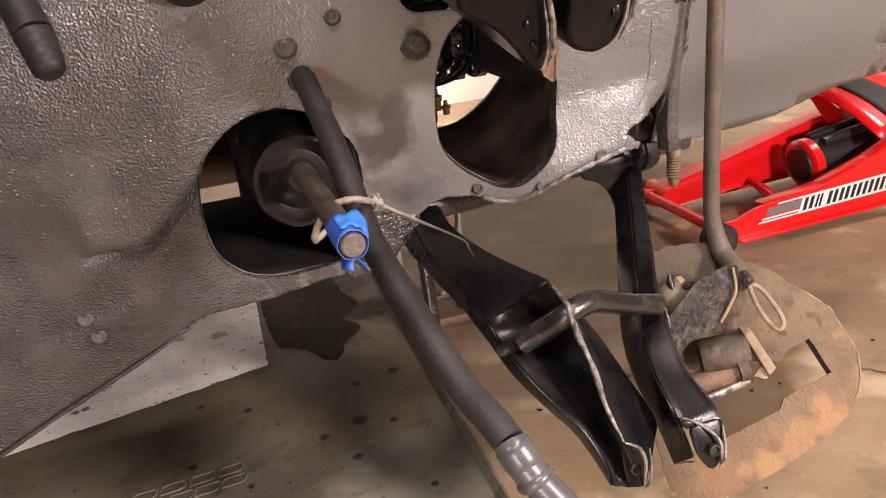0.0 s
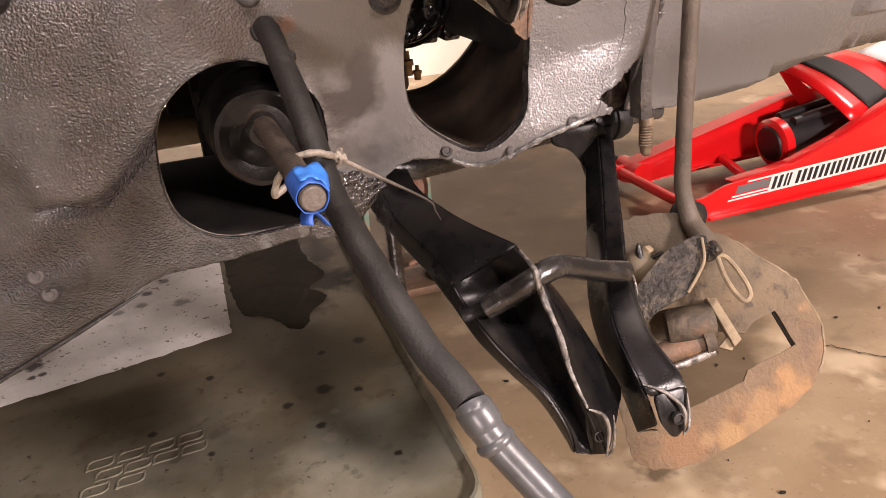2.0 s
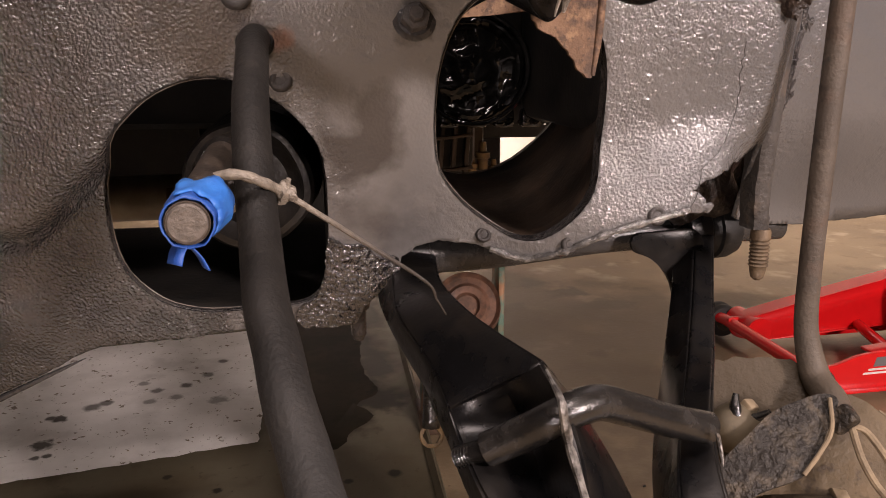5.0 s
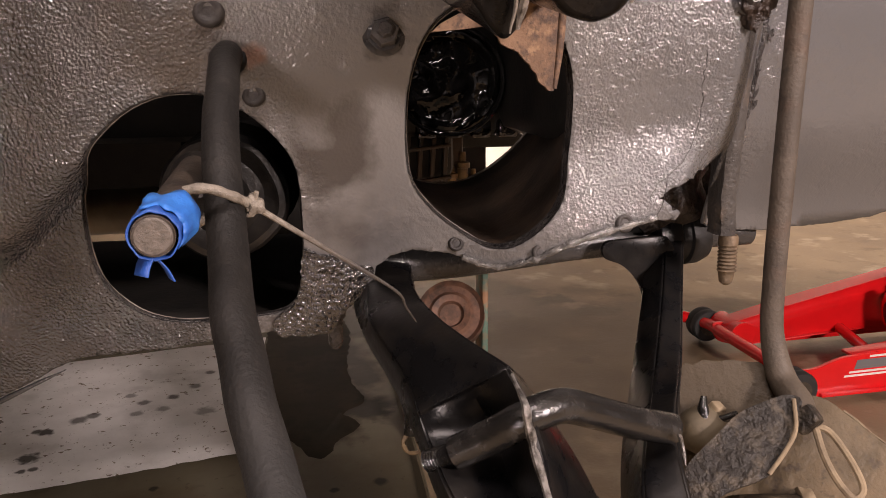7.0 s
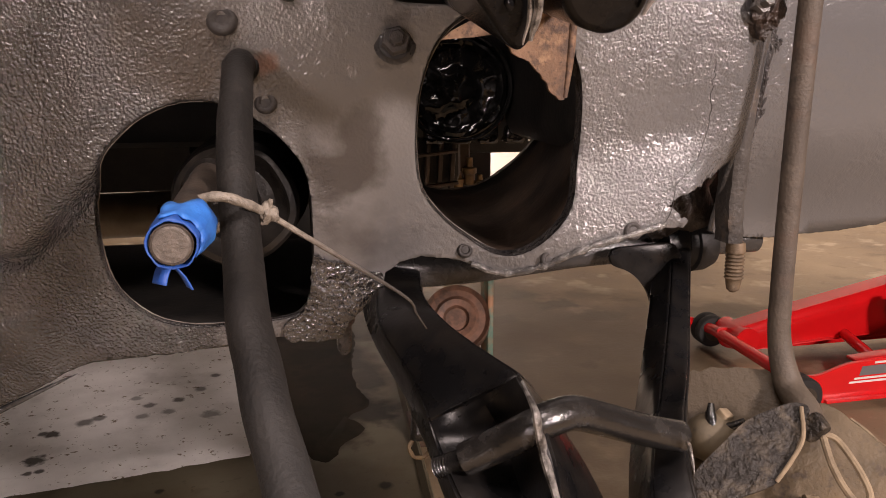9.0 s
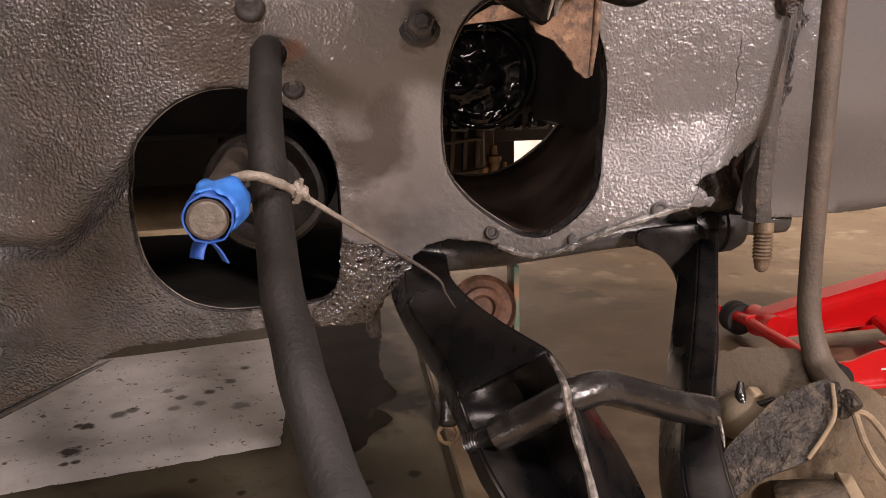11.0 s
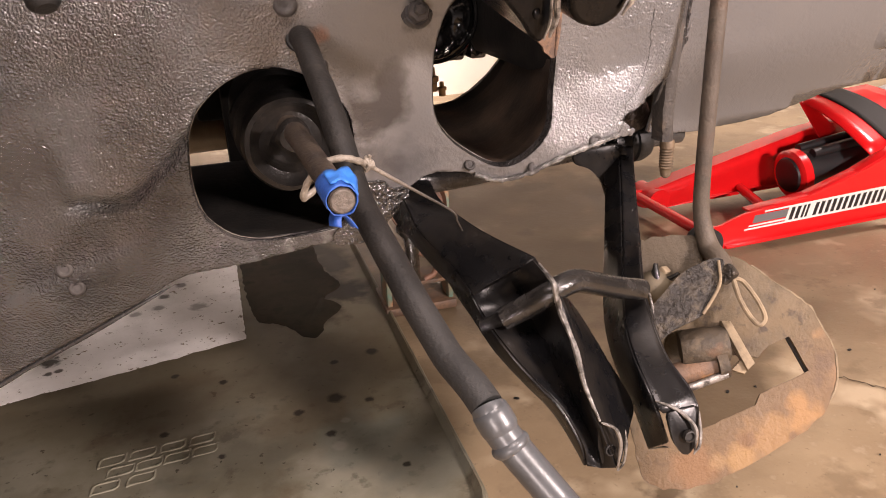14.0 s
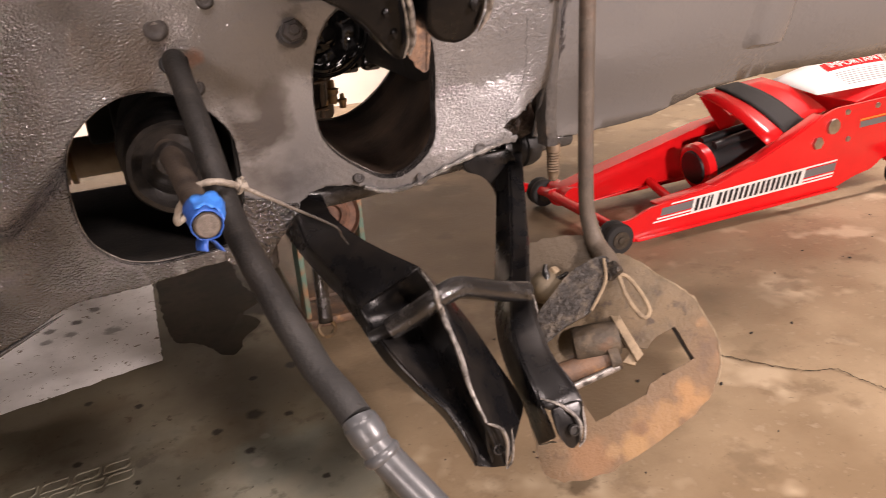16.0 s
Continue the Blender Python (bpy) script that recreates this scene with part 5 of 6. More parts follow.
def pierced(outline, holes, place, thick, name, mat, parent, label="", grid=0.008):
    """A flat plate with holes; place(u, v, w) puts it into the world."""
    from mathutils.geometry import delaunay_2d_cdt
    verts, faces = [], []
    for lp in (turned(p) for p in (outline, *holes)):
        faces.append(list(range(len(verts), len(verts) + len(lp))))
        verts += [Vector(p) for p in lp]
    us, vs_ = [p[0] for p in outline], [p[1] for p in outline]
    u = min(us)
    while u < max(us):
        v = min(vs_)
        while v < max(vs_):
            verts.append(Vector((u, v)))
            v += grid
        u += grid
    out_v, _, out_f, _, _, orig = delaunay_2d_cdt(verts, [], faces, 0, 1e-5)
    bm = bmesh.new()
    vs = [bm.verts.new(place(v.x, v.y, 0.0012 * noise.noise(Vector((v.x * 25, v.y * 25, 2))))) for v in out_v]
    for f, o in zip(out_f, orig):
        if o == [0]:
            bm.faces.new([vs[i] for i in f])
    for v in [v for v in bm.verts if not v.link_faces]:
        bm.verts.remove(v)
    bmesh.ops.recalc_face_normals(bm, faces=bm.faces)
    ob = part(name, bm, mat, parent, label)
    s = ob.modifiers.new("thickness", "SOLIDIFY")
    s.thickness, s.offset = thick, 0.0
    e = ob.modifiers.new("crisp", "EDGE_SPLIT")
    e.split_angle = radians(40)
    return ob


outer = smooth_loop([(0.434, 0.5400), (0.446, 0.530), (0.466, 0.5085), (0.476, 0.498), (0.4795, 0.493), (0.482, 0.483), (0.4850, 0.474), (0.4850, 0.466), (0.478, 0.454), (0.462, 0.446), (0.440, 0.444), (0.412, 0.445), (0.382, 0.447), (0.361, 0.450), (0.335, 0.458), (0.318, 0.469), (0.318, 0.485), (0.322, 0.505), (0.345, 0.552), (0.357, 0.571), (0.365, 0.576), (0.373, 0.575), (0.391, 0.5695), (0.408, 0.5625), (0.416, 0.553), (0.4235, 0.5455)], 4)
outer = [(u + 0.0012 * noise.noise(Vector((u * 220, v * 220, 1))), v + 0.0012 * noise.noise(Vector((u * 220, v * 220, 5)))) for u, v in dense(outer, 0.004)]
slot = [(u + 0.0007 * noise.noise(Vector((u * 320, v * 320, 1))), v + 0.0007 * noise.noise(Vector((u * 320, v * 320, 5)))) for u, v in dense([(0.456, 0.488), (0.462, 0.4675), (0.444, 0.4695), (0.421, 0.4720), (0.415, 0.4685), (0.396, 0.4710), (0.369, 0.474), (0.360, 0.500), (0.380, 0.503), (0.404, 0.499), (0.428, 0.488), (0.436, 0.490)], 0.004)]
pierced(outer, [slot], disc, 0.0035, "dust_shield", M_BLOTCH, hub, "rust-blotched pressed steel dust shield with a slot")
rim = [disc(u + 0.0004, v + 0.0004, 0.0012) for u, v in outer if u > 0.445 and v > 0.449]
k = max(range(len(rim)), key=lambda i: (rim[i] - rim[i - 1]).length)
rim = rim[k:] + rim[:k]
part("shield_rim", add_tube(bmesh.new(), rim, [max(0.0002, 0.0008 + 0.0011 * noise.noise(Vector((i * 0.45, 4, 0)))) for i in range(len(rim))], 6), M_TAN, hub, "chipped pale rim")
part("slot_lip", tube([disc(0.4565, 0.4885, -0.004), disc(0.4625, 0.4665, -0.004)], 0.0025, 8), M_DARK, hub)
# wrinkled wet grease on the panel's lower corner
corner = dense(smooth_loop([(0.1325, 0.424), (0.142, 0.420), (0.154, 0.419), (0.164, 0.411), (0.1745, 0.411), (0.1735, 0.395), (0.154, 0.378), (0.149, 0.367), (0.138, 0.3645), (0.114, 0.365), (0.112, 0.377), (0.123, 0.385), (0.129, 0.397)], 3), 0.002)
corner = [(u + 0.0015 * noise.noise(Vector((u * 260, v * 260, 3))), v + 0.0015 * noise.noise(Vector((u * 260, v * 260, 6)))) for u, v in corner]
pierced(corner, [], lambda u, v, w: on_panel(u, v, 0.0012 + w + 0.0011 * noise.noise(Vector((u * 190, v * 190, 1))) + 0.0006 * noise.noise(Vector((u * 420, v * 420, 1)))), 0.0025, "grease_coat", M_WETGREASE, car, "glossy black grease caked on steel", 0.0014)
# dirt-caked bracket over the shield
M_BOSS = material("dusty_olive_rubber", (0.105, 0.084, 0.052), 0.7, 0.0, (0.070, 0.056, 0.036), 50.0, bump=0.2, bump_scale=300.0, flecks=[((0.04, 0.032, 0.022), 90.0, 0.58, 0.68, 0.6)])
M_CRUST = material("oily_crusted_dirt", (0.013, 0.0105, 0.008), 0.5, 0.0, (0.052, 0.042, 0.030), 110.0, (0.48, 0.66), gleam=0.35, bump=0.9, bump_scale=260.0, relief=0.003, bump2=0.8, bump2_scale=75.0, flecks=[((0.085, 0.068, 0.048), 55.0, 0.56, 0.68, 0.6)])
bracket = smooth_loop([(0.4162, 0.5444), (0.4222, 0.5394), (0.4112, 0.5314), (0.4042, 0.5264), (0.3932, 0.5224), (0.3702, 0.5244), (0.3472, 0.5244), (0.3500, 0.5384), (0.3722, 0.5444), (0.3872, 0.5474), (0.4042, 0.5464)], 3)
pierced(bracket, [], lambda u, v, w: shield(u, v, 0.014 + w * 2.5), 0.004, "caliper_bracket", M_CRUST, hub, "dark bracket crusted with oily dirt", 0.004)
part("bracket_rim", tube([shield(0.4178, 0.5419, 0.0165), shield(0.4138, 0.5319, 0.0175), shield(0.4048, 0.5269, 0.0175), shield(0.3938, 0.5229, 0.0165)], 0.0013, 8, 4), M_TAN, hub)
part("carrier_neck", tube([disc(0.355, 0.545, -0.010), disc(0.335, 0.515, -0.012), disc(0.330, 0.480, -0.014)], [0.013, 0.011, 0.010], 14, 4), M_DIRT, hub)
part("rubber_plug", ball(Matrix.Translation((0.3720, 0.5560, 0.3130)), 0.0170, 0.0150, 0.0155, 0.08, 6.0), M_BOSS, hub, "round dusty olive boss")
part("bleed_nut", box(Matrix.Translation((0.3790, 0.5550, 0.3265)) @ pose(0, 0, 0, 25, 12, 20), 0.0085, 0.0080, 0.0070, 0.0015), M_TAN, hub, "dusty nut")
part("spring_clip", tube([(0.3705, 0.5560, 0.3350), (0.3690, 0.5530, 0.3285), (0.3700, 0.5500, 0.3225), (0.3790, 0.5480, 0.3225), (0.3890, 0.5490, 0.3250)], [0.0018, 0.0034, 0.0036, 0.0028, 0.0020], 12, 5), M_TUBE, hub, "dark bent spring clip")
part("hub_boss", lathe(look(disc(0.372, 0.5145, 0.0), disc(0.408, 0.503, 0.002)), [(0.006, -0.041), (0.0145, -0.040), (0.0160, -0.037), (0.0165, -0.020), (0.0163, -0.004), (0.0150, 0.0), (0.006, 0.001)], 30), M_DIRT, hub, "dirt-caked hub boss")
part("stub_axle", tube([disc(0.345, 0.508, 0.000), disc(0.404, 0.4955, 0.000)], [0.0105, 0.0105], 20), M_RUST, hub, "rusty stub axle")
part("axle_washer", tube([disc(0.395, 0.4975, 0.002), disc(0.403, 0.4955, 0.002)], 0.0135, 24), M_DIRT, hub)
part("bright_rod", tube([disc(0.350, 0.4980, 0.007), disc(0.4004, 0.490, 0.007)], 0.0034, 12), M_BARE, hub, "bare steel rod")
part("edge_plate", plate([(0.4066, 0.5149), (0.4136, 0.5119), (0.4216, 0.4869), (0.4146, 0.4859)], lambda u, v, w: disc(u, v, 0.004 + w), 0.009, 0.001), M_TAN, hub)
part("edge_plate_foot", plate([(0.4146, 0.4925), (0.4216, 0.4879), (0.4126, 0.4849), (0.4040, 0.4905)], lambda u, v, w: disc(u, v, 0.002 + w), 0.007, 0.001), M_TAN, hub)
part("cable_clamp", box(Matrix.Translation(shield(0.4222, 0.5334, 0.012)) @ pose(0, 0, 0, 35, 20, 25), 0.010, 0.013, 0.016, 0.003), M_CRUST, hub)
ring = curve_points([shield(u, v, 0.012) for u, v in ((0.4256, 0.5299), (0.4326, 0.5249), (0.4386, 0.5119), (0.4396, 0.5029), (0.4336, 0.5019), (0.4286, 0.5089), (0.4256, 0.5189), (0.4256, 0.5299))], 5)
part("wire_ring", add_tube(bmesh.new(), ring, 0.0021, 8, False), M_TAN, hub, "bent dusty wire ring")

# ---------------------------------------------------------------- floor jack
jack = thing("floor_jack", "red painted steel trolley jack standing on the concrete", "trolley jack")
JY0, JY1 = 1.215, 1.475
SIDE = [(0.885, 0.020), (0.872, 0.058), (0.918, 0.057), (0.965, 0.074), (1.050, 0.082), (1.119, 0.090), (1.227, 0.124), (1.327, 0.164), (1.395, 0.196), (1.425, 0.207), (1.50, 0.2095), (1.60, 0.213), (1.72, 0.20), (1.73, 0.085), (1.585, 0.078), (1.555, 0.055), (1.50, 0.045), (1.448, 0.027), (1.447, 0.020), (0.93, 0.008)]
for y in (JY0, JY1 - 0.006):
    part("side_plate", plate(rounded(SIDE, 0.012, 3), lambda u, v, w, y=y: Vector((u, y + w, v)), 0.006, 0.0012), M_RED, jack)
# inward top and bottom flanges of the near side plate
for y, s in ((JY0 + 0.003, 1), (JY1 - 0.003, -1)):
    bm = bmesh.new()
    for a, b in (((0.985, 0.0745), (1.119, 0.0885)), ((1.119, 0.0885), (1.227, 0.1225)), ((1.227, 0.1225), (1.395, 0.1945))):
        l = math.hypot(b[0] - a[0], b[1] - a[1])
        add_box(bm, pose((a[0] + b[0]) / 2, y + s * 0.014, (a[1] + b[1]) / 2, 0, -math.degrees(math.atan2(b[1] - a[1], b[0] - a[0])), 0), l, 0.028, 0.005, 0.001)
    add_box(bm, pose(1.19, y - s * 0.004, 0.020, 0, -1.5, 0), 0.52, 0.016, 0.005, 0.001)
    part("flange", bm, M_RED, jack)
part("front_axle", tube([(0.900, JY0 - 0.02, 0.036), (0.885, JY1 + 0.02, 0.044), (0.869, JY1 + 0.095, 0.040)], [0.011, 0.011, 0.009], 20), M_RED, jack)
for x, y in ((0.876, JY0 - 0.010), (0.892, JY1 + 0.058)):
    w = part("front_wheel", lathe(pose(x, y - 0.013, 0.034, -90, 0, 0), [(0.020, -0.008), (0.029, -0.007), (0.032, -0.003), (0.032, 0.006), (0.030, 0.009), (0.030, 0.014), (0.032, 0.017), (0.032, 0.026), (0.029, 0.031), (0.020, 0.032)], 28), M_BLACKR, jack, "black steel wheel")
    part("wheel_cap", lathe(pose(x, y - 0.0235, 0.034, -90, 0, 0), [(0.018, 0), (0.018, 0.003), (0.010, 0.0035)], 24), M_DIRT, w)
    part("axle_end", lathe(pose(x, y - 0.027, 0.034, -90, 0, 0), [(0.006, 0), (0.008, 0.001), (0.008, 0.006)], 20), M_DIRT, w)
# lifting arm: tapered round beam, bent cover plate with a black grip band, hydraulic ram
BEAM = [(0.916 + 0.025 * math.cos(math.radians(a)), 0.042 + 0.025 * math.sin(math.radians(a))) for a in range(100, 281, 20)] + [(1.05, 0.038), (1.25, 0.052), (1.44, 0.078), (1.44, 0.190), (1.25, 0.160), (1.05, 0.112), (0.975, 0.088)]
part("lift_beam", plate(BEAM, lambda u, v, w: Vector((u, 1.415 + w + 0.03 * (1 - smoothstep(0.87, 1.1, u)), v)), 0.042, 0.008), M_RED, jack)
part("beam_boss", tube([(0.917, 1.43, 0.042), (0.914, 1.508, 0.042)], 0.0245, 32), M_RED, jack)
part("axle_nub", tube([(0.876, 1.545, 0.042), (0.861, 1.560, 0.042), (0.858, 1.563, 0.042)], [0.010, 0.012, 0.009], 20), M_RED, jack)


def cover_pt(u, v, w=0.0):
    """u along the cover's upper edge, v down its slope."""
    a, b, c, d = Vector((1.235, 1.43, 0.230)), Vector((1.420, 1.43, 0.241)), Vector((1.490, 1.30, 0.178)), Vector((1.262, 1.232, 0.150))
    p = (a * (1 - u) + b * u) * (1 - v) + (d * (1 - u) + c * u) * v
    return p + Vector((-0.05, -0.35, 0.93)) * (w + 0.012 * math.sin(math.pi * v))


for name, u0, u1, w, mat in (("lift_cover", 0.0, 1.0, 0.0, M_RED), ("grip_band", 0.28, 0.62, 0.0035, M_BLACKR)):
    bm = bmesh.new()
    g = [[bm.verts.new(cover_pt(u0 + (u1 - u0) * i / 6, j / 8, w)) for i in range(7)] for j in range(9)]
    for a, b in zip(g, g[1:]):
        for i in range(6):
            bm.faces.new((a[i], a[i + 1], b[i + 1], b[i]))
    ob = part(name, bm, mat, jack)
    ob.modifiers.new("thickness", "SOLIDIFY").thickness = 0.004
part("cover_flange", plate([(1.232, 0.227), (1.262, 0.222), (1.315, 0.165), (1.283, 0.136), (1.270, 0.150)], lambda u, v, w: Vector((u, 1.40 + w + 0.4 * (v - 0.2), v)), 0.005, 0.001), M_RED, jack)
part("hydraulic_ram", tube([(1.178, 1.34, 0.094), (1.42, 1.34, 0.122)], 0.044, 32), M_BLACKV, jack, "black hydraulic cylinder")
part("ram_collar", lathe(look((1.165, 1.34, 0.0925), (1.40, 1.34, 0.119)), [(0.034, 0.0), (0.046, 0.0), (0.052, -0.004), (0.052, -0.022), (0.046, -0.026)], 36), M_RED, jack)
part("ram_cap", lathe(look((1.163, 1.34, 0.0923), (1.40, 1.34, 0.119)), [(0.010, 0.0035), (0.024, 0.0035), (0.036, 0.002), (0.038, -0.002)], 32), M_BLACKV, jack)
for k in (-1, 1):
    part("return_spring", tube([(1.20, 1.34 + 0.022 * k, 0.140), (1.40, 1.34 + 0.022 * k, 0.165)], 0.010, 14), M_BLACKV, jack)
part("cross_bar", tube([(1.043, JY0 + 0.01, 0.058), (1.12, JY1 - 0.03, 0.045)], 0.010, 16), M_RED, jack)
for x, z, r in ((1.421, 0.170, 0.017), (1.383, 0.139, 0.014)):
    part("pivot_bolt", lathe(pose(x, JY0 - 0.007, z, -90, 0, 0), [(r * 0.6, 0), (r * 0.95, 0.001), (r, 0.003), (r, 0.008)], 6 if r < 0.015 else 24), M_ZINC, jack)
for x, z in ((1.46, 0.195), (1.545, 0.198), (1.47, 0.135)):
    part("rivet", lathe(pose(x, JY0 - 0.003, z, -90, 0, 0), [(0.003, 0), (0.006, 0.001), (0.007, 0.004)], 14), M_ZINC, jack)
part("rear_caster", lathe(pose(1.64, JY0 - 0.02, 0.036, -90, 0, 0), [(0.018, 0), (0.033, 0.002), (0.036, 0.008), (0.036, 0.026), (0.033, 0.030)], 26), M_BLACKR, jack)
part("caster_fork", box(pose(1.63, JY0 - 0.005, 0.075), 0.05, 0.05, 0.03, 0.004), M_RED, jack)
part("rear_caster", lathe(pose(1.64, JY1 - 0.01, 0.036, -90, 0, 0), [(0.018, 0), (0.033, 0.002), (0.036, 0.008), (0.036, 0.026), (0.033, 0.030)], 26), M_BLACKR, jack)
part("handle_socket", box(pose(1.62, 1.345, 0.19, 0, -12, 0), 0.16, 0.16, 0.05, 0.006), M_RED, jack)
# decal strip along the side: white field with grey and white bars and dark bars in place of the name


def decal(pts, mat, lift, name="decal_bar"):
    return part(name, plate(pts, lambda u, v, w: Vector((u, JY0 - lift - w, v)), 0.0004), mat, jack, smooth=False)


def strip_pt(s, h):
    """s along the strip 0..1, h across it 0..1."""
    x = 0.971 + (1.447 - 0.971) * s
    z0, z1 = 0.0395 + 0.016 * s, 0.0735 + 0.020 * s
    return (x, z0 + (z1 - z0) * h)


def strip_box(s0, s1, h0, h1, lean=0.02):
    return [strip_pt(s0 + lean * h0, h0), strip_pt(s1 + lean * h0, h0), strip_pt(s1 + lean * h1, h1), strip_pt(s0 + lean * h1, h1)]


decal(strip_box(0.19, 0.80, 0.0, 1.0), M_WHITE, 0.0003, "decal_field")
for h0, h1, mat in ((0.0, 0.10, M_WHITE), (0.18, 0.28, M_WHITE), (0.36, 0.82, M_GREYV), (0.9, 1.0, M_WHITE)):
    decal(strip_box(0.0 + 0.08 * h0, 0.19, h0, h1), mat, 0.0003)
    decal(strip_box(0.80, 1.0 - 0.02, h0, h1), mat, 0.0003)
for k in range(10):
    s0 = 0.205 + 0.0585 * k
    wide = 0.03 if k == 1 else 0.046
    decal(strip_box(s0, s0 + 0.36 * wide, 0.14, 0.86), M_BLACKV, 0.0008, "letter_block")
    decal(strip_box(s0 + 0.62 * wide, s0 + 0.98 * wide, 0.14, 0.86), M_BLACKV, 0.0008, "letter_block")
decal([(1.50, 0.155), (1.60, 0.158), (1.60, 0.172), (1.50, 0.168)], M_GREYV, 0.0003)
decal([(1.50, 0.170), (1.60, 0.174), (1.60, 0.178), (1.50, 0.174)], M_ORANGE, 0.0003)
# warning sheet lying on the jack
tag = thing("warning_sheet", "white paper warning sheet with red heading lying on the jack", "paper sheet")


def sheet_pt(u, v, w=0.0):
    """The sheet's corners, with a roll along its far end."""
    a, b, c, d = Vector((1.46, 1.30, 0.217)), Vector((1.70, 1.29, 0.222)), Vector((1.76, 1.42, 0.268)), Vector((1.44, 1.42, 0.236))
    p = (a * (1 - u) + b * u) * (1 - v) + (d * (1 - u) + c * u) * v
    return p + Vector((0, -0.3, 0.95)) * (w + 0.016 * math.sin(math.pi * u) * v)


bm = bmesh.new()
grid = [[bm.verts.new(sheet_pt(i / 10, j / 8)) for i in range(11)] for j in range(9)]
for a, b in zip(grid, grid[1:]):
    for i in range(10):
        bm.faces.new((a[i], a[i + 1], b[i + 1], b[i]))
ob = part("paper", bm, M_WHITE, tag)
ob.modifiers.new("thickness", "SOLIDIFY").thickness = 0.0008
bm = bmesh.new()
grid = [[bm.verts.new(sheet_pt(0.38 + 0.6 * i / 8, 0.62 + 0.25 * j / 2, 0.0016)) for i in range(9)] for j in range(3)]
for a, b in zip(grid, grid[1:]):
    for i in range(8):
        bm.faces.new((a[i], a[i + 1], b[i + 1], b[i]))
part("red_heading", bm, M_RED, tag)
words = bpy.data.curves.new("heading_text", "FONT")
words.body, words.size, words.extrude = "IMPORTANT!", 0.030, 0.0002
o, px, py = sheet_pt(0.42, 0.66, 0.006), sheet_pt(0.96, 0.66, 0.006), sheet_pt(0.42, 0.84, 0.006)
ax = (px - o).normalized()
az = ax.cross(py - o).normalized()
ay = az.cross(ax)
words.materials.append(M_WHITE)
text = new("heading_text", words)
text.matrix_world = Matrix(((ax.x, ay.x, az.x, o.x), (ax.y, ay.y, az.y, o.y), (ax.z, ay.z, az.z, o.z), (0, 0, 0, 1)))
text.parent = tag
for j in range(7):
    bm = bmesh.new()
    a = [bm.verts.new(sheet_pt(0.4 + 0.55 * i / 6, 0.14 + 0.06 * j, 0.0016)) for i in range(7)]
    b = [bm.verts.new(sheet_pt(0.4 + 0.55 * i / 6, 0.155 + 0.06 * j, 0.0016)) for i in range(7)]
    for i in range(6):
        bm.faces.new((a[i], a[i + 1], b[i + 1], b[i]))
    part("text_bar", bm, M_GREYV, tag)

# ---------------------------------------------------------------- drain tray, paper and stains
tray = thing("drip_tray", "dull oily metal drip tray lying on the floor", "drip tray")
X0, X1, Y0, Y1 = -0.72, 0.264, 0.655, 1.98
base = rounded([(X0, Y0), (X1, Y0), (X1, Y1), (X0, Y1)], 0.06, 8)
bm = bmesh.new()
prof = [(0.0, 0.004), (0.006, 0.005), (0.010, 0.010), (0.0125, 0.0145), (0.0155, 0.0145), (0.018, 0.010), (0.0185, 0.001)]
cx, cy = (X0 + X1) / 2, (Y0 + Y1) / 2
rings = []
for off, h in prof:
    g = off - 0.0185
    sx, sy = ((X1 - X0) / 2 + g) / ((X1 - X0) / 2), ((Y1 - Y0) / 2 + g) / ((Y1 - Y0) / 2)
    rings.append([bm.verts.new((cx + (x - cx) * sx, cy + (y - cy) * sy, h)) for x, y in base])
for a, b in zip(rings, rings[1:]):
    for k in range(len(base)):
        bm.faces.new((a[k], a[(k + 1) % len(base)], b[(k + 1) % len(base)], b[k]))
bm.faces.new(rings[0])
part("tray_pan", bm, M_PAN, tray)
for row, (u0, u1, n) in enumerate(((0.02, 1.0, 4), (0.10, 1.0, 4), (0.0, 0.55, 2))):
    for k in range(n):
        a = u0 + (u1 - u0) * k / n
        cx0, cy0 = -0.176 + 0.150 * a + 0.012, 0.925 - 0.026 * row + 0.012 * a
        ring = [Vector((cx0 + 0.0155 * math.copysign(abs(math.cos(q)) ** 0.22, math.cos(q)) + 0.002 * math.sin(q), cy0 + 0.0088 * math.copysign(abs(math.sin(q)) ** 0.22, math.sin(q)) + 0.004 * math.cos(q), 0.0039)) for q in (2 * math.pi * i / 32 for i in range(33))]
        part("embossed_mark", add_tube(bmesh.new(), ring, [max(0.0007, 0.0015 + 0.0012 * noise.noise(Vector((p.x * 160, p.y * 160, 4)))) for p in ring], 8, False), M_PAN, tray)

puddle = thing("oil_puddle", "dark spilled oil soaked across the metal tray", "oil puddle")
shape = dense(smooth_loop([(0.026, 1.80), (0.028, 1.45), (0.034, 1.31), (0.046, 1.245), (0.075, 1.228), (0.095, 1.200), (0.108, 1.172), (0.126, 1.155), (0.143, 1.169), (0.152, 1.206), (0.170, 1.226), (0.188, 1.254), (0.176, 1.270),
                           (0.165, 1.286), (0.168, 1.308), (0.193, 1.330), (0.200, 1.363), (0.189, 1.396), (0.182, 1.430), (0.178, 1.530), (0.19, 1.70), (0.16, 1.85), (0.08, 1.90)], 4), 0.006)
bm = bmesh.new()
rings = []
for k, h in ((1.0, 0.0047), (0.985, 0.0048), (0.9, 0.0049)):
    rings.append([bm.verts.new((0.112 + (x + 0.004 * noise.noise(Vector((x * 60, y * 60, 2))) - 0.112) * k, 1.45 + (y + 0.004 * noise.noise(Vector((x * 60, y * 60, 7))) - 1.45) * k, h)) for x, y in shape])
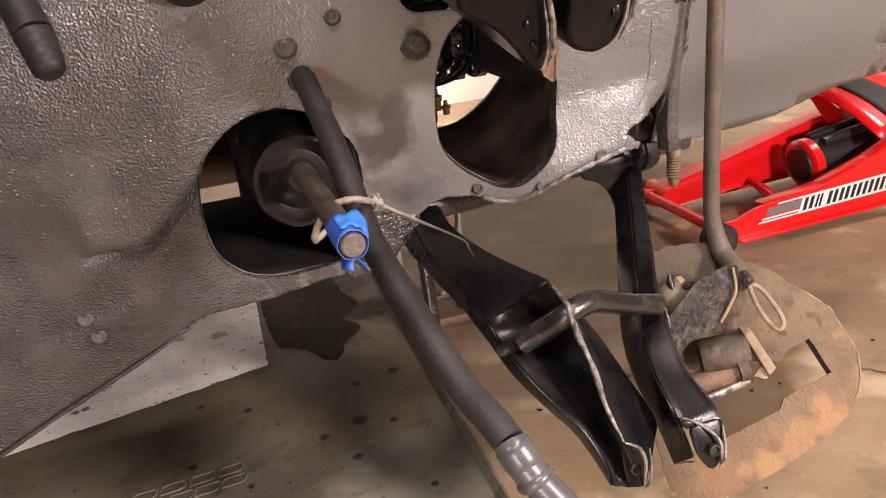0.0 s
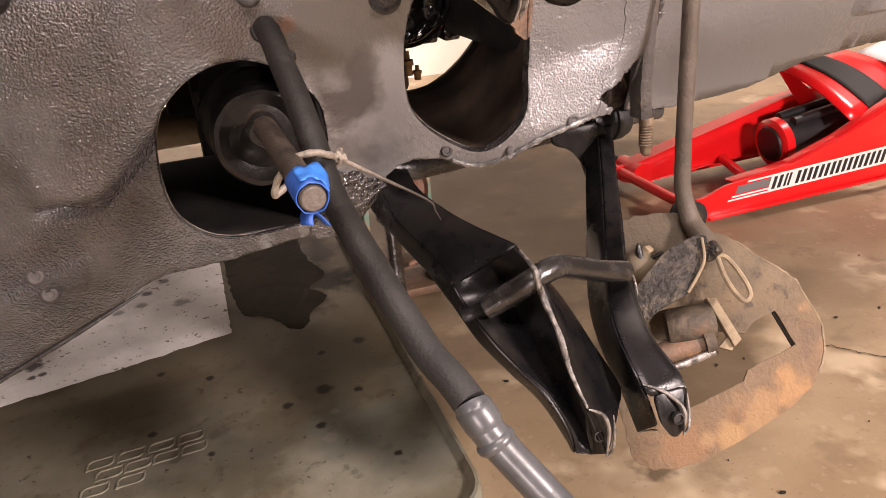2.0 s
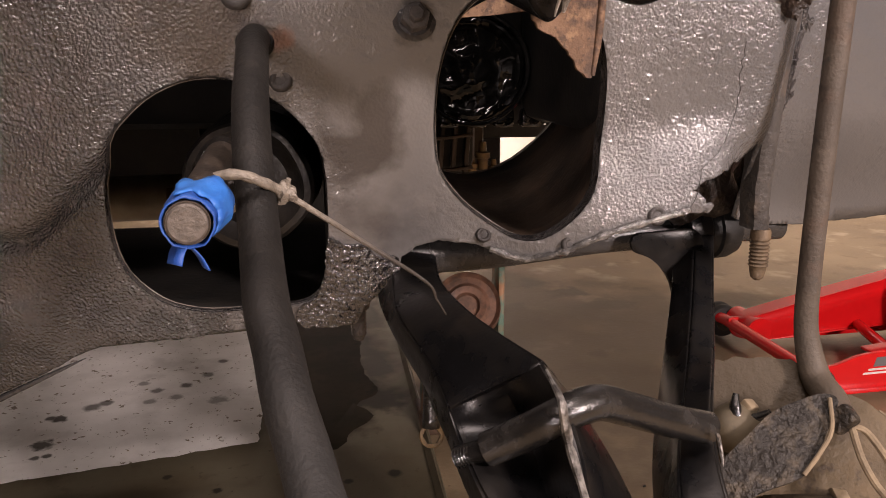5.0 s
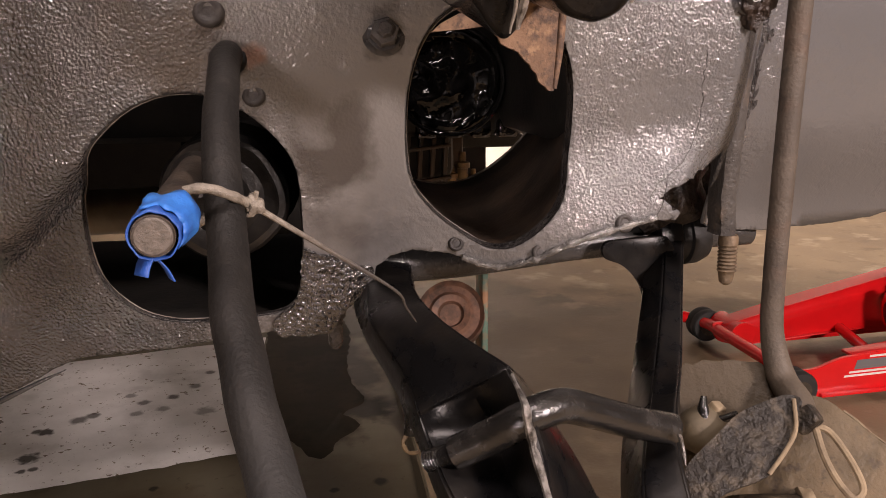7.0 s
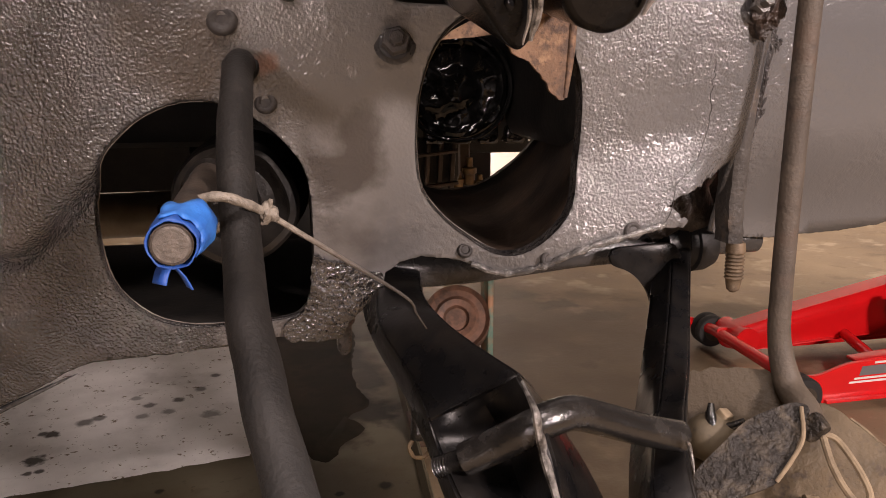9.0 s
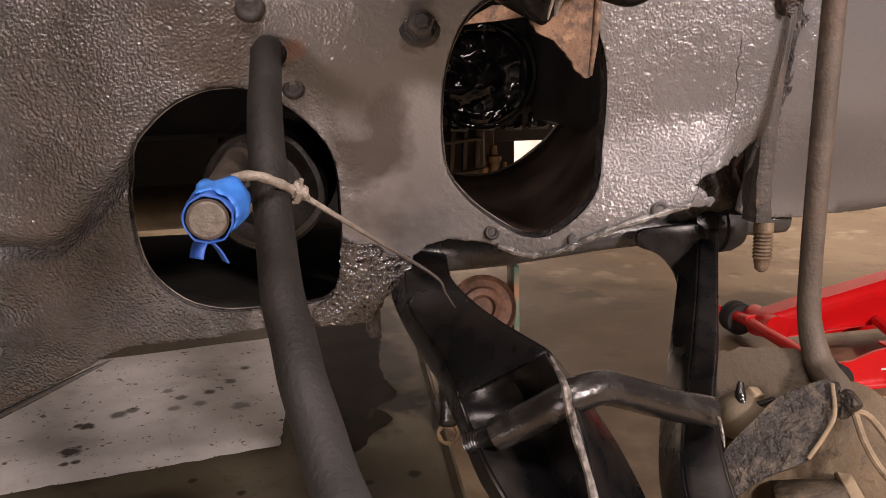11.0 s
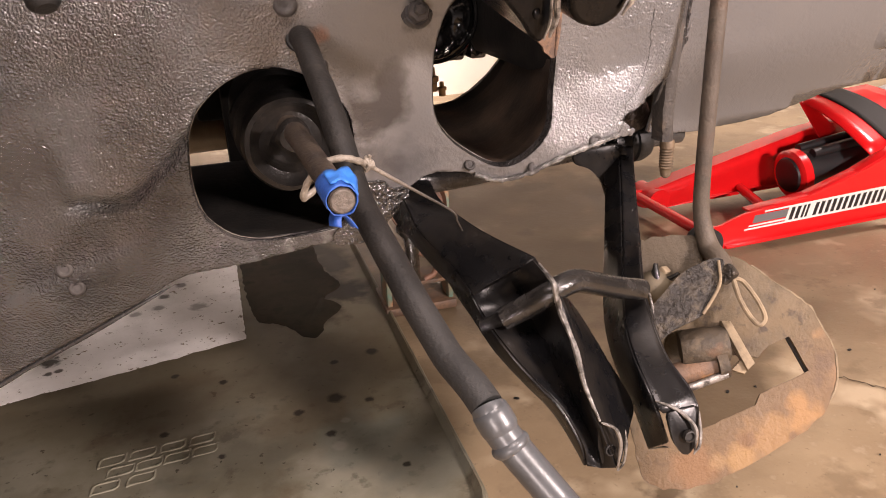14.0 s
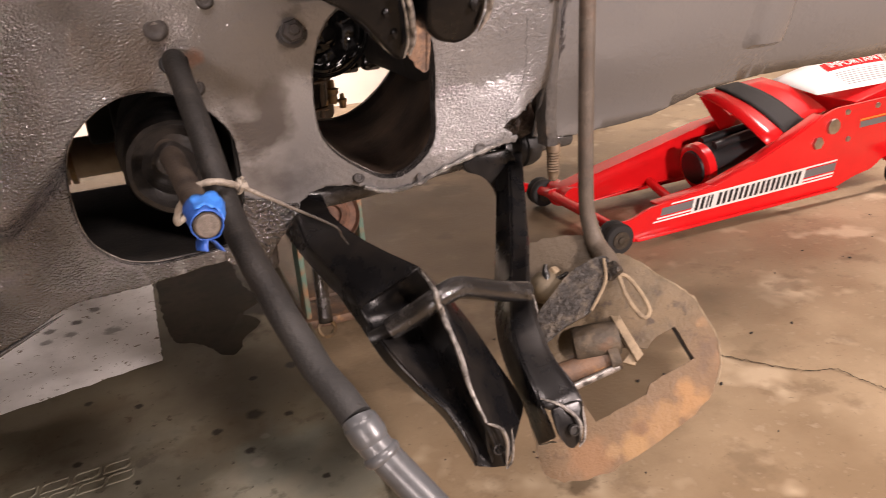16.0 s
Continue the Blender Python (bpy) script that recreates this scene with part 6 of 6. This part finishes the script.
for a, b in zip(rings, rings[1:]):
    for i in range(len(shape)):
        bm.faces.new((a[i], a[(i + 1) % len(shape)], b[(i + 1) % len(shape)], b[i]))
bm.faces.new(rings[-1])
part("oil_film", bm, M_OIL, puddle)

sheet_thing = thing("paper_sheet", "white paper sheet spotted with dark oil on the tray", "paper sheet")
bm = bmesh.new()
NX, NY = 44, 48
grid = []
for j in range(NY + 1):
    row = []
    for i in range(NX + 1):
        u, v = i / NX, j / NY
        x = -0.50 + 0.52 * u + 0.003 * (i == NX) * noise.noise(Vector((v * 30, 1, 0)))
        y = 1.078 + 0.113 * u + 0.5 * v + 0.004 * (j == 0) * noise.noise(Vector((u * 22, 5, 0)))
        row.append(bm.verts.new((x, y, 0.0062 + 0.002 * noise.noise(Vector((x * 9, y * 9, 0))) + 0.0015 * abs(noise.noise(Vector((x * 4, y * 30, 0)))))))
    grid.append(row)
for a, b in zip(grid, grid[1:]):
    for i in range(NX):
        bm.faces.new((a[i], a[i + 1], b[i + 1], b[i]))
ob = part("paper", bm, M_PAPER, sheet_thing)
s = ob.modifiers.new("thickness", "SOLIDIFY")
s.thickness, s.use_rim = 0.0004, False

# ---------------------------------------------------------------- stand under the car and box spanner
stand = thing("jack_stand", "rusty green steel stand with a round saddle under the car", "jack stand")
bm = lathe(pose(0.322, 1.20, 0.190, 62, 0, -14), [(0.016, 0.0), (0.019, 0.008), (0.028, 0.010), (0.033, 0.005), (0.042, 0.005), (0.048, 0.012), (0.048, -0.018), (0.012, -0.022)], 36)
part("saddle", bm, M_COPPER, stand, "rusty round saddle")
part("side_leg", box(pose(0.371, 1.22, 0.127), 0.009, 0.05, 0.25, 0.002), M_GREEN, stand)
part("side_leg", box(pose(0.263, 1.22, 0.09), 0.009, 0.05, 0.18, 0.002), M_GREEN, stand)
part("stand_base", box(pose(0.316, 1.235, 0.008), 0.125, 0.10, 0.016, 0.003), M_RUST, stand)
part("shelf", box(pose(0.316, 1.225, 0.052), 0.10, 0.06, 0.006, 0.001), M_RUST, stand)
part("hook", tube([(0.318, 1.19, 0.11), (0.338, 1.18, 0.10), (0.340, 1.18, 0.075), (0.322, 1.18, 0.065)], 0.005, 10, 5), M_COPPER, stand)

# ---------------------------------------------------------------- floor cracks
crack = thing("floor_crack", "thin dark crack running across the concrete", "crack")
bm = bmesh.new()
lo, hi = [], []
pts = curve_points([(0.790, 0.802, 0), (0.818, 0.765, 0), (0.851, 0.724, 0), (0.876, 0.704, 0), (0.905, 0.693, 0), (0.914, 0.655, 0), (0.93, 0.62, 0), (1.0, 0.57, 0), (1.2, 0.5, 0)], 14)
for i, p in enumerate(pts):
    w = max(0.0002, 0.0007 + 0.0011 * noise.noise(Vector((i * 0.55, 0, 0))))
    p = p + Vector((0.005 * noise.noise(Vector((i * 0.45, 4, 0))) + 0.0015 * noise.noise(Vector((i * 1.9, 4, 0))), 0.005 * noise.noise(Vector((i * 0.45, 9, 0))) + 0.0015 * noise.noise(Vector((i * 1.9, 2, 0))), 0.0012))
    lo.append(bm.verts.new(p + Vector((-w, -w, 0))))
    hi.append(bm.verts.new(p + Vector((w, w, 0))))
for i in range(len(pts) - 1):
    bm.faces.new((lo[i], lo[i + 1], hi[i + 1], hi[i]))
part("crack_line", bm, M_STAIN, crack)

# ---------------------------------------------------------------- grit on the floor
bm = bmesh.new()
for k in range(60):
    x, y = random.uniform(0.28, 1.5), random.uniform(0.25, 1.15)
    r = random.uniform(0.0010, 0.0026)
    bmesh.ops.create_icosphere(bm, subdivisions=1, radius=1.0, matrix=pose(x, y, 0.0003, 0, 0, random.uniform(0, 180)) @ Matrix.Diagonal((r * 1.8, r, r * 0.7, 1)))
tagged(finish(bm, "floor_grit", M_DARK), "scattered dark grit on the concrete floor", "grit", kind="stuff")
